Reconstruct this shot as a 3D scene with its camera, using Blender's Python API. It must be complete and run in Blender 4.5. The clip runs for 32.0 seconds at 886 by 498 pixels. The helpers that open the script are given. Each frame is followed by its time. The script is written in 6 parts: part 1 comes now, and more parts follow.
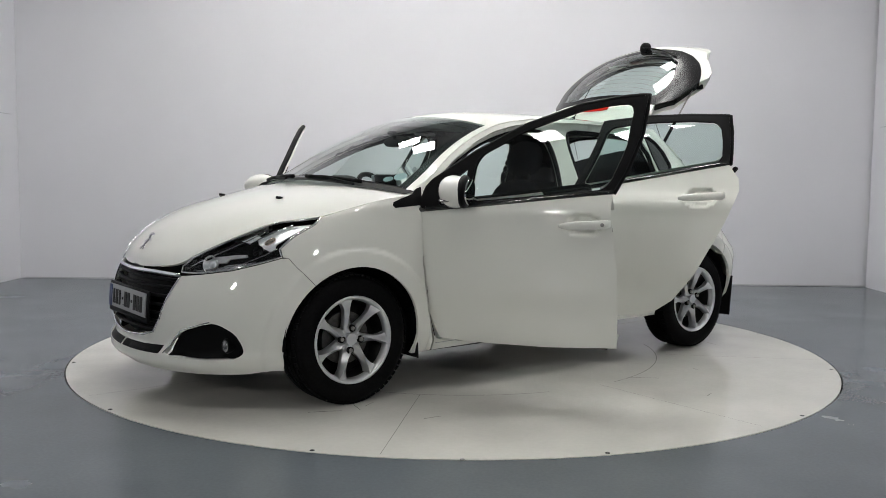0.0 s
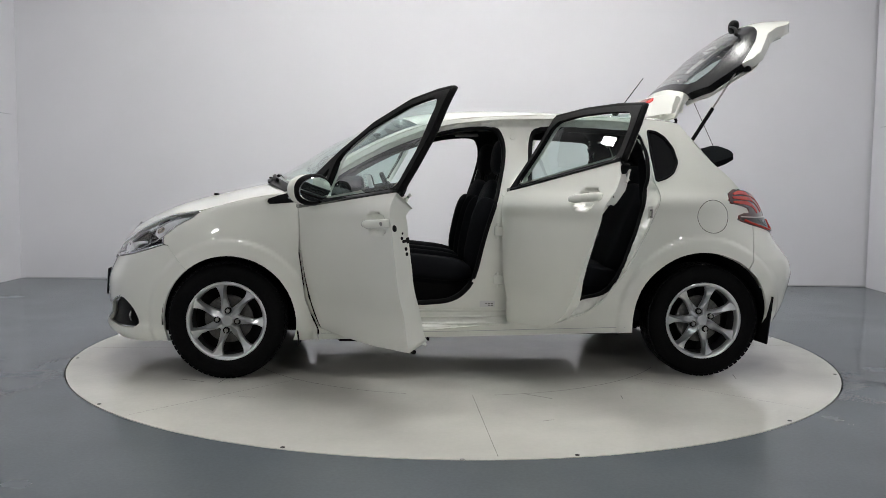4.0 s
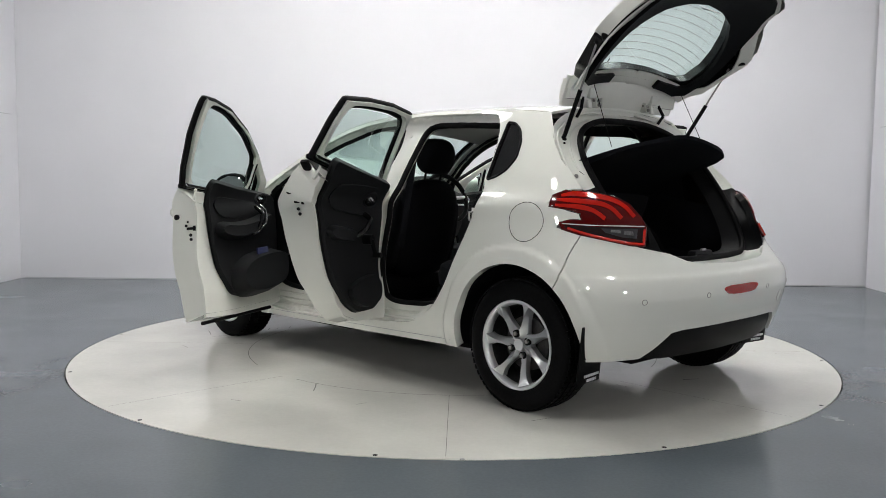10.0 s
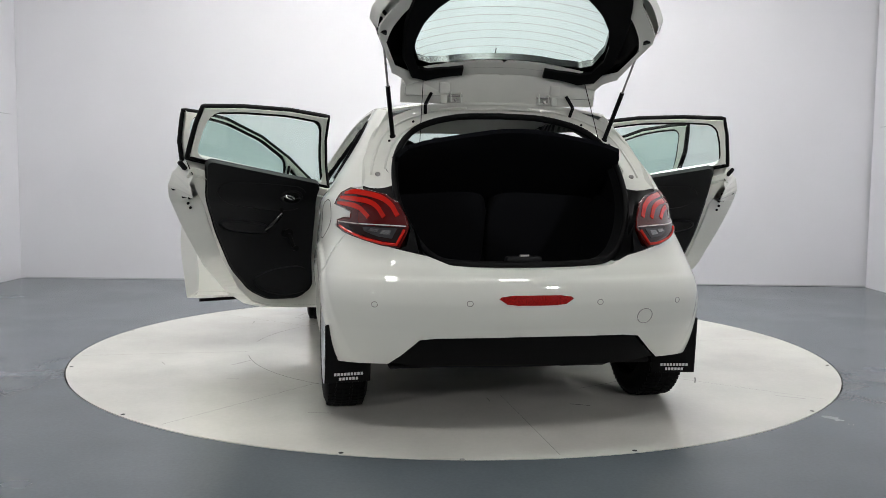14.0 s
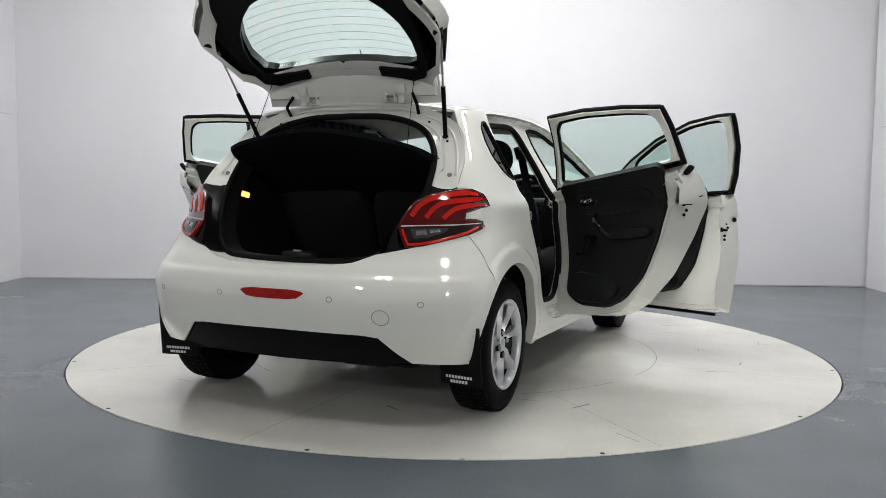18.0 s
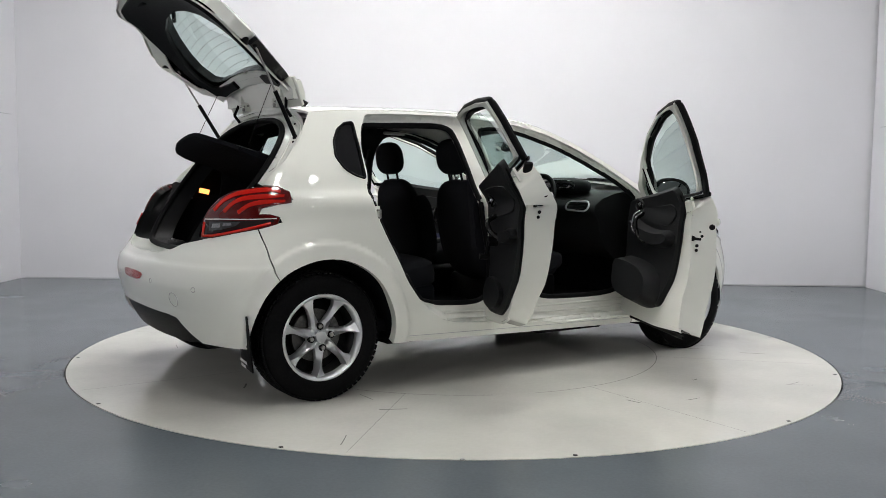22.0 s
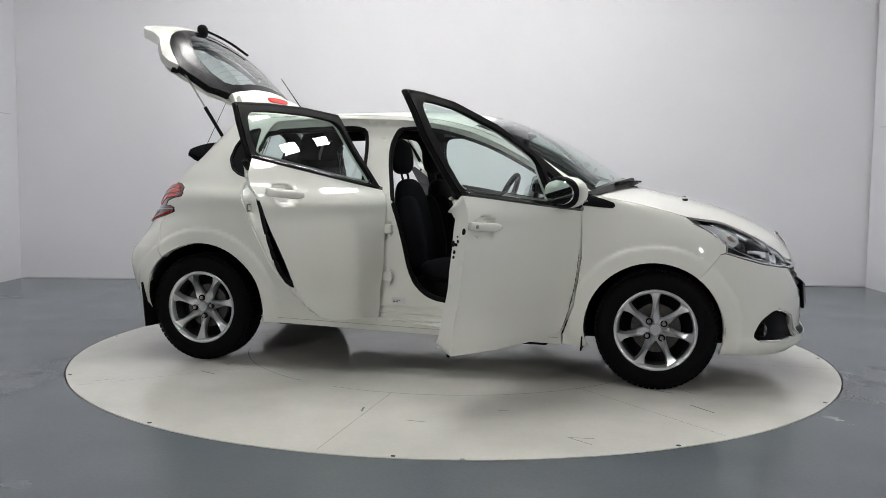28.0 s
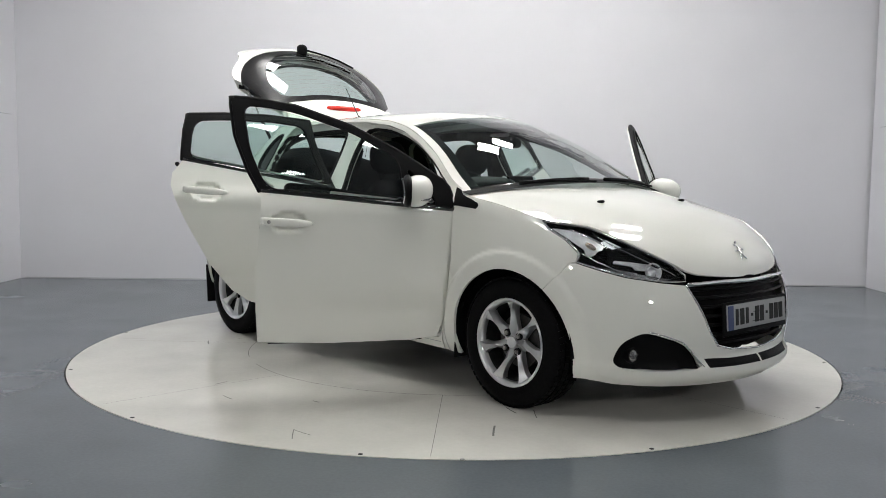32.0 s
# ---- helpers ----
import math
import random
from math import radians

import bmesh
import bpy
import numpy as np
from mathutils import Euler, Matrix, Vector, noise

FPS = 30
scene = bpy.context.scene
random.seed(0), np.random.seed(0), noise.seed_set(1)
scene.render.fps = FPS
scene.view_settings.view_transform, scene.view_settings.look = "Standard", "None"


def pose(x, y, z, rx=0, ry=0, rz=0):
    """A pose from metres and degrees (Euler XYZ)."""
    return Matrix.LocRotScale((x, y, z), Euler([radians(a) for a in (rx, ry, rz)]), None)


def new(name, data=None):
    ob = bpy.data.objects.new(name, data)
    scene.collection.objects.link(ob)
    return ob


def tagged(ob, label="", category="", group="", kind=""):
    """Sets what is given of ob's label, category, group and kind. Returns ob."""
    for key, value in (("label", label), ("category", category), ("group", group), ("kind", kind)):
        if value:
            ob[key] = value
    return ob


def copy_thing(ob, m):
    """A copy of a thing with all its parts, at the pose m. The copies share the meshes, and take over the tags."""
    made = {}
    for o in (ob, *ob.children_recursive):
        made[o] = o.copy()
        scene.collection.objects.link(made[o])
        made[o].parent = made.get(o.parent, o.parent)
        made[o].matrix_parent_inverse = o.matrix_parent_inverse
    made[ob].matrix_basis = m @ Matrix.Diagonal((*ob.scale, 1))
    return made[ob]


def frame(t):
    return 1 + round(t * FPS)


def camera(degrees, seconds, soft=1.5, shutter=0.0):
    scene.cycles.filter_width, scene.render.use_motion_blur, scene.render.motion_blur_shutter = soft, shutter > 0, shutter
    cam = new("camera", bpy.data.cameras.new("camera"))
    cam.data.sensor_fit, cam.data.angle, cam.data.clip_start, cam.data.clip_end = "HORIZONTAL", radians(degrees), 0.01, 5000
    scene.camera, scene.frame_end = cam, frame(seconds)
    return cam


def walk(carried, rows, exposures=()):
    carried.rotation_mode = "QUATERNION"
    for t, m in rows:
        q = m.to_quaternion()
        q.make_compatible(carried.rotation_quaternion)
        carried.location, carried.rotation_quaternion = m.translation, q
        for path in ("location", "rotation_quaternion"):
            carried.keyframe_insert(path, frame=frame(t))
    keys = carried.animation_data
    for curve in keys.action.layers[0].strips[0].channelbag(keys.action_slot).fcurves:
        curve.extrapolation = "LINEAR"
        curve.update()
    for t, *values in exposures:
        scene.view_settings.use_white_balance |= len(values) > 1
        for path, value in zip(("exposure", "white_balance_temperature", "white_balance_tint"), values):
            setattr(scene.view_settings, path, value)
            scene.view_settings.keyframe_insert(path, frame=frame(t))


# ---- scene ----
# ---- camera ----
cam = camera(53.23, 32.0, soft=0.8)
EYE = pose(0.0, -5.492, 1.058, 85.396, 0, 0.66) @ pose(0, 0, 0, 0, 0, 0.6045)
walk(cam, [(0.0, EYE), (32.0, EYE)],
     exposures=[(0, -0.10), (4, -0.09), (6, -0.06), (8, 0.08), (10, 0.20), (13, 0.26), (19, 0.27), (22, 0.20), (24, 0.11), (26, 0.01), (32, 0.0)])

# turn of the table, seconds and degrees of the car's heading
TURN = [(0, 217.95), (2, 201.3), (4, 184.7), (6, 168.0), (8, 151.3), (10, 134.5), (12, 117.8), (14, 101.0), (16, 84.2),
        (18, 67.4), (20, 50.7), (22, 34.5), (24, 18.7), (26, 2.4), (28, -13.7), (30, -30.3), (32, -47.0)]

# ---- world and light ----
world = bpy.data.worlds.new("world")
scene.world = world
world.use_nodes = True
world.node_tree.nodes["Background"].inputs[0].default_value = (0.02, 0.02, 0.022, 1)
world.node_tree.nodes["Background"].inputs[1].default_value = 1.0


# ---- materials ----
def material(name, color, rough=0.5, metal=0.0, coat=0.0, grain=0.0, scale=40.0, bump=0.0, patch=0.0, patch_scale=3.0,
             emit=0.0, transmission=0.0, ior=1.45, specular=0.5, island=0.0, stretch=None):
    """A principled surface with fine grain, larger patches and bump."""
    m = bpy.data.materials.new(name)
    m.use_nodes = True
    nt = m.node_tree
    b = nt.nodes["Principled BSDF"]
    b.inputs["Base Color"].default_value = (*color, 1)
    b.inputs["Roughness"].default_value = rough
    b.inputs["Metallic"].default_value = metal
    b.inputs["Coat Weight"].default_value = coat
    b.inputs["Coat Roughness"].default_value = 0.02
    b.inputs["Coat IOR"].default_value = 1.6
    b.inputs["Transmission Weight"].default_value = transmission
    b.inputs["IOR"].default_value = ior
    b.inputs["Specular IOR Level"].default_value = specular
    if emit:
        b.inputs["Emission Color"].default_value = (*color, 1)
        b.inputs["Emission Strength"].default_value = emit
    if grain or bump or patch:
        tc = nt.nodes.new("ShaderNodeTexCoord")
        mp = nt.nodes.new("ShaderNodeMapping")
        nt.links.new(tc.outputs["Object"], mp.inputs[0])
        if stretch:
            mp.inputs["Scale"].default_value = stretch
        n1 = nt.nodes.new("ShaderNodeTexNoise")
        n1.inputs["Scale"].default_value, n1.inputs["Detail"].default_value = scale, 4
        n2 = nt.nodes.new("ShaderNodeTexNoise")
        n2.inputs["Scale"].default_value, n2.inputs["Detail"].default_value = patch_scale, 5
        for n in (n1, n2):
            nt.links.new(mp.outputs[0], n.inputs["Vector"])
        last = None
        for n, amount in ((n1, grain), (n2, patch)):
            if not amount:
                continue
            mr = nt.nodes.new("ShaderNodeMapRange")
            mr.inputs[1].default_value, mr.inputs[2].default_value = 0.3, 0.7
            mr.inputs[3].default_value, mr.inputs[4].default_value = 1 - amount, 1 + amount
            nt.links.new(n.outputs[0], mr.inputs[0])
            mx = nt.nodes.new("ShaderNodeMix")
            mx.data_type, mx.blend_type = "RGBA", "MULTIPLY"
            mx.inputs[0].default_value = 1
            if last is None:
                mx.inputs[6].default_value = (*color, 1)
            else:
                nt.links.new(last, mx.inputs[6])
            nt.links.new(mr.outputs[0], mx.inputs[7])
            last = mx.outputs[2]
        if last is not None:
            nt.links.new(last, b.inputs["Base Color"])
            mr = nt.nodes.new("ShaderNodeMapRange")
            mr.inputs[1].default_value, mr.inputs[2].default_value = 0.2, 0.8
            mr.inputs[3].default_value, mr.inputs[4].default_value = max(rough - patch * 0.5, 0.02), min(rough + patch * 0.5, 1)
            nt.links.new(n2.outputs[0], mr.inputs[0])
            nt.links.new(mr.outputs[0], b.inputs["Roughness"])
        if bump:
            bp = nt.nodes.new("ShaderNodeBump")
            bp.inputs["Strength"].default_value, bp.inputs["Distance"].default_value = bump, 0.002
            nt.links.new(n1.outputs[0], bp.inputs["Height"])
            nt.links.new(bp.outputs[0], b.inputs["Normal"])
    return m


PAINT = material("white_paint", (0.80, 0.808, 0.755), 0.4, specular=0.08, coat=1.0, patch=0.015, patch_scale=1.5)
JAMB = material("white_paint_inside", (0.78, 0.785, 0.735), 0.38, coat=0.5, patch=0.04, patch_scale=4)
BLACK = material("black_plastic", (0.0055, 0.0055, 0.006), 0.45, specular=0.08, grain=0.25, scale=400, bump=0.2)
SATIN_BLACK = material("satin_black", (0.007, 0.007, 0.008), 0.25, specular=0.3)
GLOSS_BLACK = material("gloss_black", (0.008, 0.008, 0.009), 0.08, coat=0.6)
RUBBER = material("rubber", (0.005, 0.005, 0.0055), 0.6, specular=0.12, grain=0.2, scale=120, bump=0.25)
TYRE = material("tyre_rubber", (0.004, 0.004, 0.0045), 0.6, specular=0.07, grain=0.25, scale=90, bump=0.3, patch=0.2, patch_scale=6)
CLOTH = material("dark_cloth", (0.009, 0.0095, 0.012), 0.92, grain=0.35, scale=500, bump=0.5, specular=0.2)
CARPET = material("black_carpet", (0.0055, 0.006, 0.008), 0.97, grain=0.4, scale=700, bump=0.6, specular=0.1)
TRIM = material("dark_trim", (0.009, 0.0095, 0.0105), 0.55, specular=0.25, grain=0.2, scale=600, bump=0.3)
ALLOY = material("silver_alloy", (0.66, 0.67, 0.69), 0.30, metal=0.8, patch=0.06, patch_scale=8)
# rim alloy with the shade inside the wheel put into its colour
BARREL = material("shaded_alloy", (0.05, 0.05, 0.052), 0.5, metal=0.6, grain=0.2, scale=50)
STEEL = material("worn_steel", (0.35, 0.34, 0.33), 0.45, metal=0.9, grain=0.2, scale=60)
DISC = material("brake_disc_steel", (0.10, 0.098, 0.095), 0.5, metal=0.8, grain=0.2, scale=80)
CHROME = material("chrome", (0.8, 0.81, 0.83), 0.07, metal=1.0)
MIRROR = material("mirror", (0.85, 0.87, 0.88), 0.01, metal=1.0)
HEADLINER = material("grey_headliner", (0.42, 0.42, 0.41), 0.9, grain=0.1, scale=300)
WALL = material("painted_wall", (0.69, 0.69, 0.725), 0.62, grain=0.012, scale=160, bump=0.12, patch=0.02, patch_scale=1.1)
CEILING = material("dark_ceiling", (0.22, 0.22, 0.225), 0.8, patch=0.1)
# grey for walls out of view, set by how much front light they return
UNSEEN_WALL = material("unseen_wall_grey", (0.30, 0.30, 0.31), 0.7, patch=0.05)
FLOOR = material("grey_floor_paint", (0.106, 0.124, 0.140), 0.25, grain=0.05, scale=70, patch=0.07, patch_scale=2.2)
TABLE = material("cream_table_paint", (0.63, 0.625, 0.58), 0.10, grain=0.02, scale=45, patch=0.07, patch_scale=2.5)
GAP = material("dark_gap", (0.005, 0.005, 0.0055), 0.8, specular=0.2)
PANEL = material("lit_panel", (1.0, 0.985, 0.96), 0.5, emit=34.0)
LAMP_GLOW = material("lamp_glow", (1.0, 0.985, 0.96), 0.5, emit=190.0)


def glass(name, tint, gloss=0.07, power=3.2):
    """Thin clear pane: mostly straight through, with real gloss."""
    m = bpy.data.materials.new(name)
    m.use_nodes = True
    nt = m.node_tree
    nt.nodes.remove(nt.nodes["Principled BSDF"])
    out = nt.nodes["Material Output"]
    tr, gl, mx = (nt.nodes.new(k) for k in ("ShaderNodeBsdfTransparent", "ShaderNodeBsdfGlossy", "ShaderNodeMixShader"))
    lw = nt.nodes.new("ShaderNodeLayerWeight")
    lw.inputs[0].default_value = 0.5
    pw, fr = nt.nodes.new("ShaderNodeMath"), nt.nodes.new("ShaderNodeMath")
    pw.operation, fr.operation = "POWER", "MULTIPLY_ADD"
    pw.inputs[1].default_value = power
    fr.inputs[1].default_value, fr.inputs[2].default_value = 0.9, gloss
    nt.links.new(lw.outputs["Facing"], pw.inputs[0])
    nt.links.new(pw.outputs[0], fr.inputs[0])
    tr.inputs[0].default_value = (*tint, 1)
    gl.inputs[0].default_value = (1, 1, 1, 1)
    gl.inputs["Roughness"].default_value = 0.01
    nt.links.new(fr.outputs[0], mx.inputs[0])
    nt.links.new(tr.outputs[0], mx.inputs[1])
    nt.links.new(gl.outputs[0], mx.inputs[2])
    nt.links.new(mx.outputs[0], out.inputs[0])
    return m


GLASS = glass("green_glass", (0.74, 0.87, 0.83))
DARK_GLASS = glass("dark_glass", (0.05, 0.055, 0.06))
CLEAR = glass("clear_lens", (0.92, 0.94, 0.95), 0.03, 5.0)
AMBER_CHROME = material("amber_chrome", (0.72, 0.62, 0.52), 0.25, metal=0.8)
REFLECTOR = material("lamp_reflector", (0.88, 0.88, 0.89), 0.32, metal=0.75, grain=0.08, scale=60)
RED_LENS = material("red_lens", (0.085, 0.002, 0.002), 0.10, specular=0.4, coat=0.8)
RED_GLOW = material("red_light_bar", (0.50, 0.012, 0.006), 0.12, specular=0.3, coat=0.6)
RED_FACETS = material("red_facets", (0.34, 0.006, 0.005), 0.15, specular=0.5, grain=0.6, scale=160, bump=0.9)
SMOKE_LENS = material("smoked_lens", (0.02, 0.012, 0.012), 0.06, specular=0.4)
LAMP_SILVER = material("lamp_silver", (0.30, 0.30, 0.31), 0.22, metal=0.85, grain=0.2, scale=70)
AMBER = material("boot_lamp_glow", (1.0, 0.38, 0.10), 0.4, emit=2.0)
WHITE_PLATE = material("plate_grey_white", (0.34, 0.35, 0.36), 0.4)
BLUE = material("plate_blue", (0.03, 0.05, 0.14), 0.4)
DISC_BLUE = material("disc_blue", (0.36, 0.44, 0.49), 0.6)
INK = material("ink", (0.012, 0.012, 0.012), 0.6)
PRINT = material("white_print", (0.68, 0.68, 0.68), 0.6)


# ---- mesh helpers ----
def mk(name, verts, faces, mat, parent=None, label="", smooth=True, normals=None):
    """One mesh object from plain lists, under a parent."""
    me = bpy.data.meshes.new(name)
    me.from_pydata([tuple(map(float, v)) for v in verts], [], [tuple(map(int, q)) for q in faces])
    me.materials.append(mat)
    if smooth:
        me.shade_smooth()
    if normals is not None:
        me.normals_split_custom_set_from_vertices([tuple(map(float, n)) for n in normals])
    ob = new(name, me)
    if parent is not None:
        ob.parent = parent
    return tagged(ob, label)


def part(name, bm, mat, parent=None, label="", smooth=True, sharp=40):
    """One mesh object from a bmesh, under a parent."""
    bmesh.ops.recalc_face_normals(bm, faces=bm.faces)
    me = bpy.data.meshes.new(name)
    bm.to_mesh(me)
    bm.free()
    me.materials.append(mat)
    if smooth:
        me.shade_smooth()
        me.set_sharp_from_angle(angle=radians(sharp))
    ob = new(name, me)
    if parent is not None:
        ob.parent = parent
    return tagged(ob, label)


def box(bm, size, m=Matrix(), bevel=0.0, seg=2):
    """A box of that size in the pose m, its edges rounded."""
    made = bmesh.ops.create_cube(bm, size=1.0, matrix=m @ Matrix.Diagonal((*size, 1)))
    if bevel:
        edges = list({e for v in made["verts"] for e in v.link_edges})
        bmesh.ops.bevel(bm, geom=edges, offset=bevel, segments=seg, affect="EDGES", profile=0.5)


def rod(bm, a, b, r, r2=None, seg=12):
    """A round bar from a to b."""
    a, b = Vector(a), Vector(b)
    d = b - a
    m = Matrix.Translation((a + b) / 2) @ d.to_track_quat("Z", "Y").to_matrix().to_4x4()
    bmesh.ops.create_cone(bm, cap_ends=True, segments=seg, radius1=r, radius2=r if r2 is None else r2, depth=d.length, matrix=m)


def blob(bm, size, m=Matrix(), power=2.6, seg=20, rings=12):
    """A cushion-like rounded block."""
    verts = []
    def sp(v, e):
        return math.copysign(abs(v) ** e, v)
    e = 2 / power
    top = bm.verts.new(m @ Vector((0, 0, size[2] / 2)))
    low = bm.verts.new(m @ Vector((0, 0, -size[2] / 2)))
    for i in range(1, rings):
        a = math.pi / 2 - math.pi * i / rings
        row = []
        for j in range(seg):
            b = 2 * math.pi * j / seg
            p = Vector((sp(math.cos(a), e) * sp(math.cos(b), e) * size[0] / 2, sp(math.cos(a), e) * sp(math.sin(b), e) * size[1] / 2,
                        sp(math.sin(a), e) * size[2] / 2))
            row.append(bm.verts.new(m @ p))
        verts.append(row)
    for j in range(seg):
        k = (j + 1) % seg
        bm.faces.new((top, verts[0][j], verts[0][k]))
        bm.faces.new((low, verts[-1][k], verts[-1][j]))
        for a, b in zip(verts, verts[1:]):
            bm.faces.new((a[j], b[j], b[k], a[k]))


def curve_through(xs, ys, x):
    """Smooth curve through a short table."""
    xs, ys, x = np.asarray(xs, float), np.asarray(ys, float), np.asarray(x, float)
    d = np.diff(ys) / np.diff(xs)
    s = np.r_[d[0], (d[1:] + d[:-1]) / 2, d[-1]]
    flat = np.r_[False, d[1:] * d[:-1] <= 0, False]
    s[flat] = 0
    i = np.clip(np.searchsorted(xs, x) - 1, 0, len(xs) - 2)
    h = xs[i + 1] - xs[i]
    t = np.clip((x - xs[i]) / h, 0, 1)
    return ((2 * t**3 - 3 * t**2 + 1) * ys[i] + (t**3 - 2 * t**2 + t) * h * s[i] + (3 * t**2 - 2 * t**3) * ys[i + 1] + (t**3 - t**2) * h * s[i + 1])


def rounded(points, step=0.02, turns=2, reach=None):
    """A closed outline with its corners cut round and its sides filled to small steps."""
    p = np.asarray(points, float)
    if reach:
        for cut_ in (reach, reach * 0.4):
            q = np.roll(p, -1, axis=0)
            k = np.minimum(0.3, cut_ / (np.linalg.norm(q - p, axis=1, keepdims=True) + 1e-9))
            p = np.stack([p * (1 - k) + q * k, p * k + q * (1 - k)], 1).reshape(-1, 2)
        return filled(p, step)
    for _ in range(turns):
        q = np.roll(p, -1, axis=0)
        p = np.stack([p * 0.78 + q * 0.22, p * 0.22 + q * 0.78], 1).reshape(-1, 2)
    return filled(p, step)


def filled(points, step=0.02, closed=True):
    p = np.asarray(points, float)
    out = []
    n = len(p)
    for i in range(n if closed else n - 1):
        a, b = p[i], p[(i + 1) % n]
        k = max(1, int(np.ceil(np.linalg.norm(b - a) / step)))
        out += [a + (b - a) * j / k for j in range(k)]
    if not closed:
        out.append(p[-1])
    return np.array(out)


def inside(poly, pts):
    """Which points lie inside a closed outline."""
    x, y = pts[:, 0], pts[:, 1]
    c = np.zeros(len(pts), bool)
    a, b = poly, np.roll(poly, -1, axis=0)
    for (x1, y1), (x2, y2) in zip(a, b):
        if y1 != y2:
            c ^= ((y1 > y) != (y2 > y)) & (x < (x2 - x1) * (y - y1) / (y2 - y1) + x1)
    return c


def sheet(outline, holes=(), step=0.03):
    """Points and triangles that fill an outline less its holes, in the plane."""
    from mathutils import geometry
    loops = [np.asarray(outline)] + [np.asarray(h) for h in holes]
    lo, hi = loops[0].min(0), loops[0].max(0)
    gx, gy = np.meshgrid(np.arange(lo[0] + step / 2, hi[0], step), np.arange(lo[1] + step / 2, hi[1], step))
    gx[1::2] += step / 2
    grid = np.stack([gx.ravel(), gy.ravel()], 1)
    keep = inside(loops[0], grid)
    for h in loops[1:]:
        keep &= ~inside(h, grid)
    for l in loops:
        for q in filled(l, step * 0.8):
            keep &= ((grid - q) ** 2).sum(1) > (step * 0.45) ** 2
    verts, edges = list(map(tuple, grid[keep])), []
    for l in loops:
        s = len(verts)
        verts += list(map(tuple, l))
        edges += [(s + i, s + (i + 1) % len(l)) for i in range(len(l))]
    v, _, f, *_ = geometry.delaunay_2d_cdt([Vector(q) for q in verts], edges, [], 0, 1e-6)
    v = np.array([tuple(q) for q in v])
    f = np.array([list(q) for q in f if len(q) == 3])
    mid = v[f].mean(1)
    ok = inside(loops[0], mid)
    for h in loops[1:]:
        ok &= ~inside(h, mid)
    a, b, c = v[f[:, 0]], v[f[:, 1]], v[f[:, 2]]
    area = (b[:, 0] - a[:, 0]) * (c[:, 1] - a[:, 1]) - (b[:, 1] - a[:, 1]) * (c[:, 0] - a[:, 0])
    f[area < 0] = f[area < 0][:, ::-1]
    ok &= abs(area) > 1e-9
    return v, f[ok]


def skin(name, uv, tris, surface, mat, parent, label="", depth=0.016, lift=0.0, flip=False, mirror=False, both=False, taper=0.0):
    """A panel: the flat sheet laid on a curved surface, with true normals and turned-in edges."""
    p = surface(uv[:, 0], uv[:, 1])
    e = 1e-3
    du = surface(uv[:, 0] + e, uv[:, 1]) - surface(uv[:, 0] - e, uv[:, 1])
    dv = surface(uv[:, 0], uv[:, 1] + e) - surface(uv[:, 0], uv[:, 1] - e)
    n = np.cross(du, dv)
    n /= np.linalg.norm(n, axis=1, keepdims=True) + 1e-12
    if flip:
        n = -n
        tris = tris[:, ::-1]
    if both:
        n[abs(p[:, 1]) < 2e-3, 1] = 0
        n /= np.linalg.norm(n, axis=1, keepdims=True)
    p = p + n * lift
    faces = [tuple(t) for t in tris]
    verts, norms = list(p), list(n)
    if depth:
        seen = {}
        for a, b, c in tris:
            for q in ((a, b), (b, c), (c, a)):
                seen[q] = True
        rim = [q for q in seen if (q[1], q[0]) not in seen and not (both and abs(p[q[0], 1]) < 2e-3 and abs(p[q[1], 1]) < 2e-3)]
        top, low = {}, {}
        side = {}
        for a, b in rim:
            d = p[b] - p[a]
            for k in (a, b):
                side[k] = side.get(k, 0) + np.cross(d, n[k])
        for k in side:
            out = side[k] / (np.linalg.norm(side[k]) + 1e-12)
            top[k] = len(verts)
            verts.append(p[k])
            norms.append(out)
            low[k] = len(verts)
            verts.append(p[k] - n[k] * depth - out * (taper(p[k][0], p[k][2]) if callable(taper) else taper))
            norms.append(out)
        for a, b in rim:
            faces.append((top[b], top[a], low[a], low[b]))
    verts, norms = np.array(verts), np.array(norms)
    if both:
        k = len(verts)
        faces = faces + [tuple(k + i for i in q[::-1]) for q in faces]
        verts, norms = np.concatenate([verts, verts * (1, -1, 1)]), np.concatenate([norms, norms * (1, -1, 1)])
    elif mirror:
        verts, norms = verts * (1, -1, 1), norms * (1, -1, 1)
        faces = [q[::-1] for q in faces]
    return mk(name, verts, faces, mat, parent, label, normals=norms)


def strip(name, a, b, mat, parent, label="", closed=False, smooth=True, rows=1, bulge=None):
    """A band between two curves of equal count."""
    a, b = np.asarray(a, float), np.asarray(b, float)
    n = len(a)
    verts, faces = [], []
    for r in range(rows + 1):
        t = r / rows
        row = a * (1 - t) + b * t
        if bulge is not None:
            row = row + np.asarray(bulge) * 4 * t * (1 - t)
        verts += list(row)
    for r in range(rows):
        for i in range(n if closed else n - 1):
            j = (i + 1) % n
            faces.append((r * n + i, r * n + j, (r + 1) * n + j, (r + 1) * n + i))
    return mk(name, verts, faces, mat, parent, label, smooth)


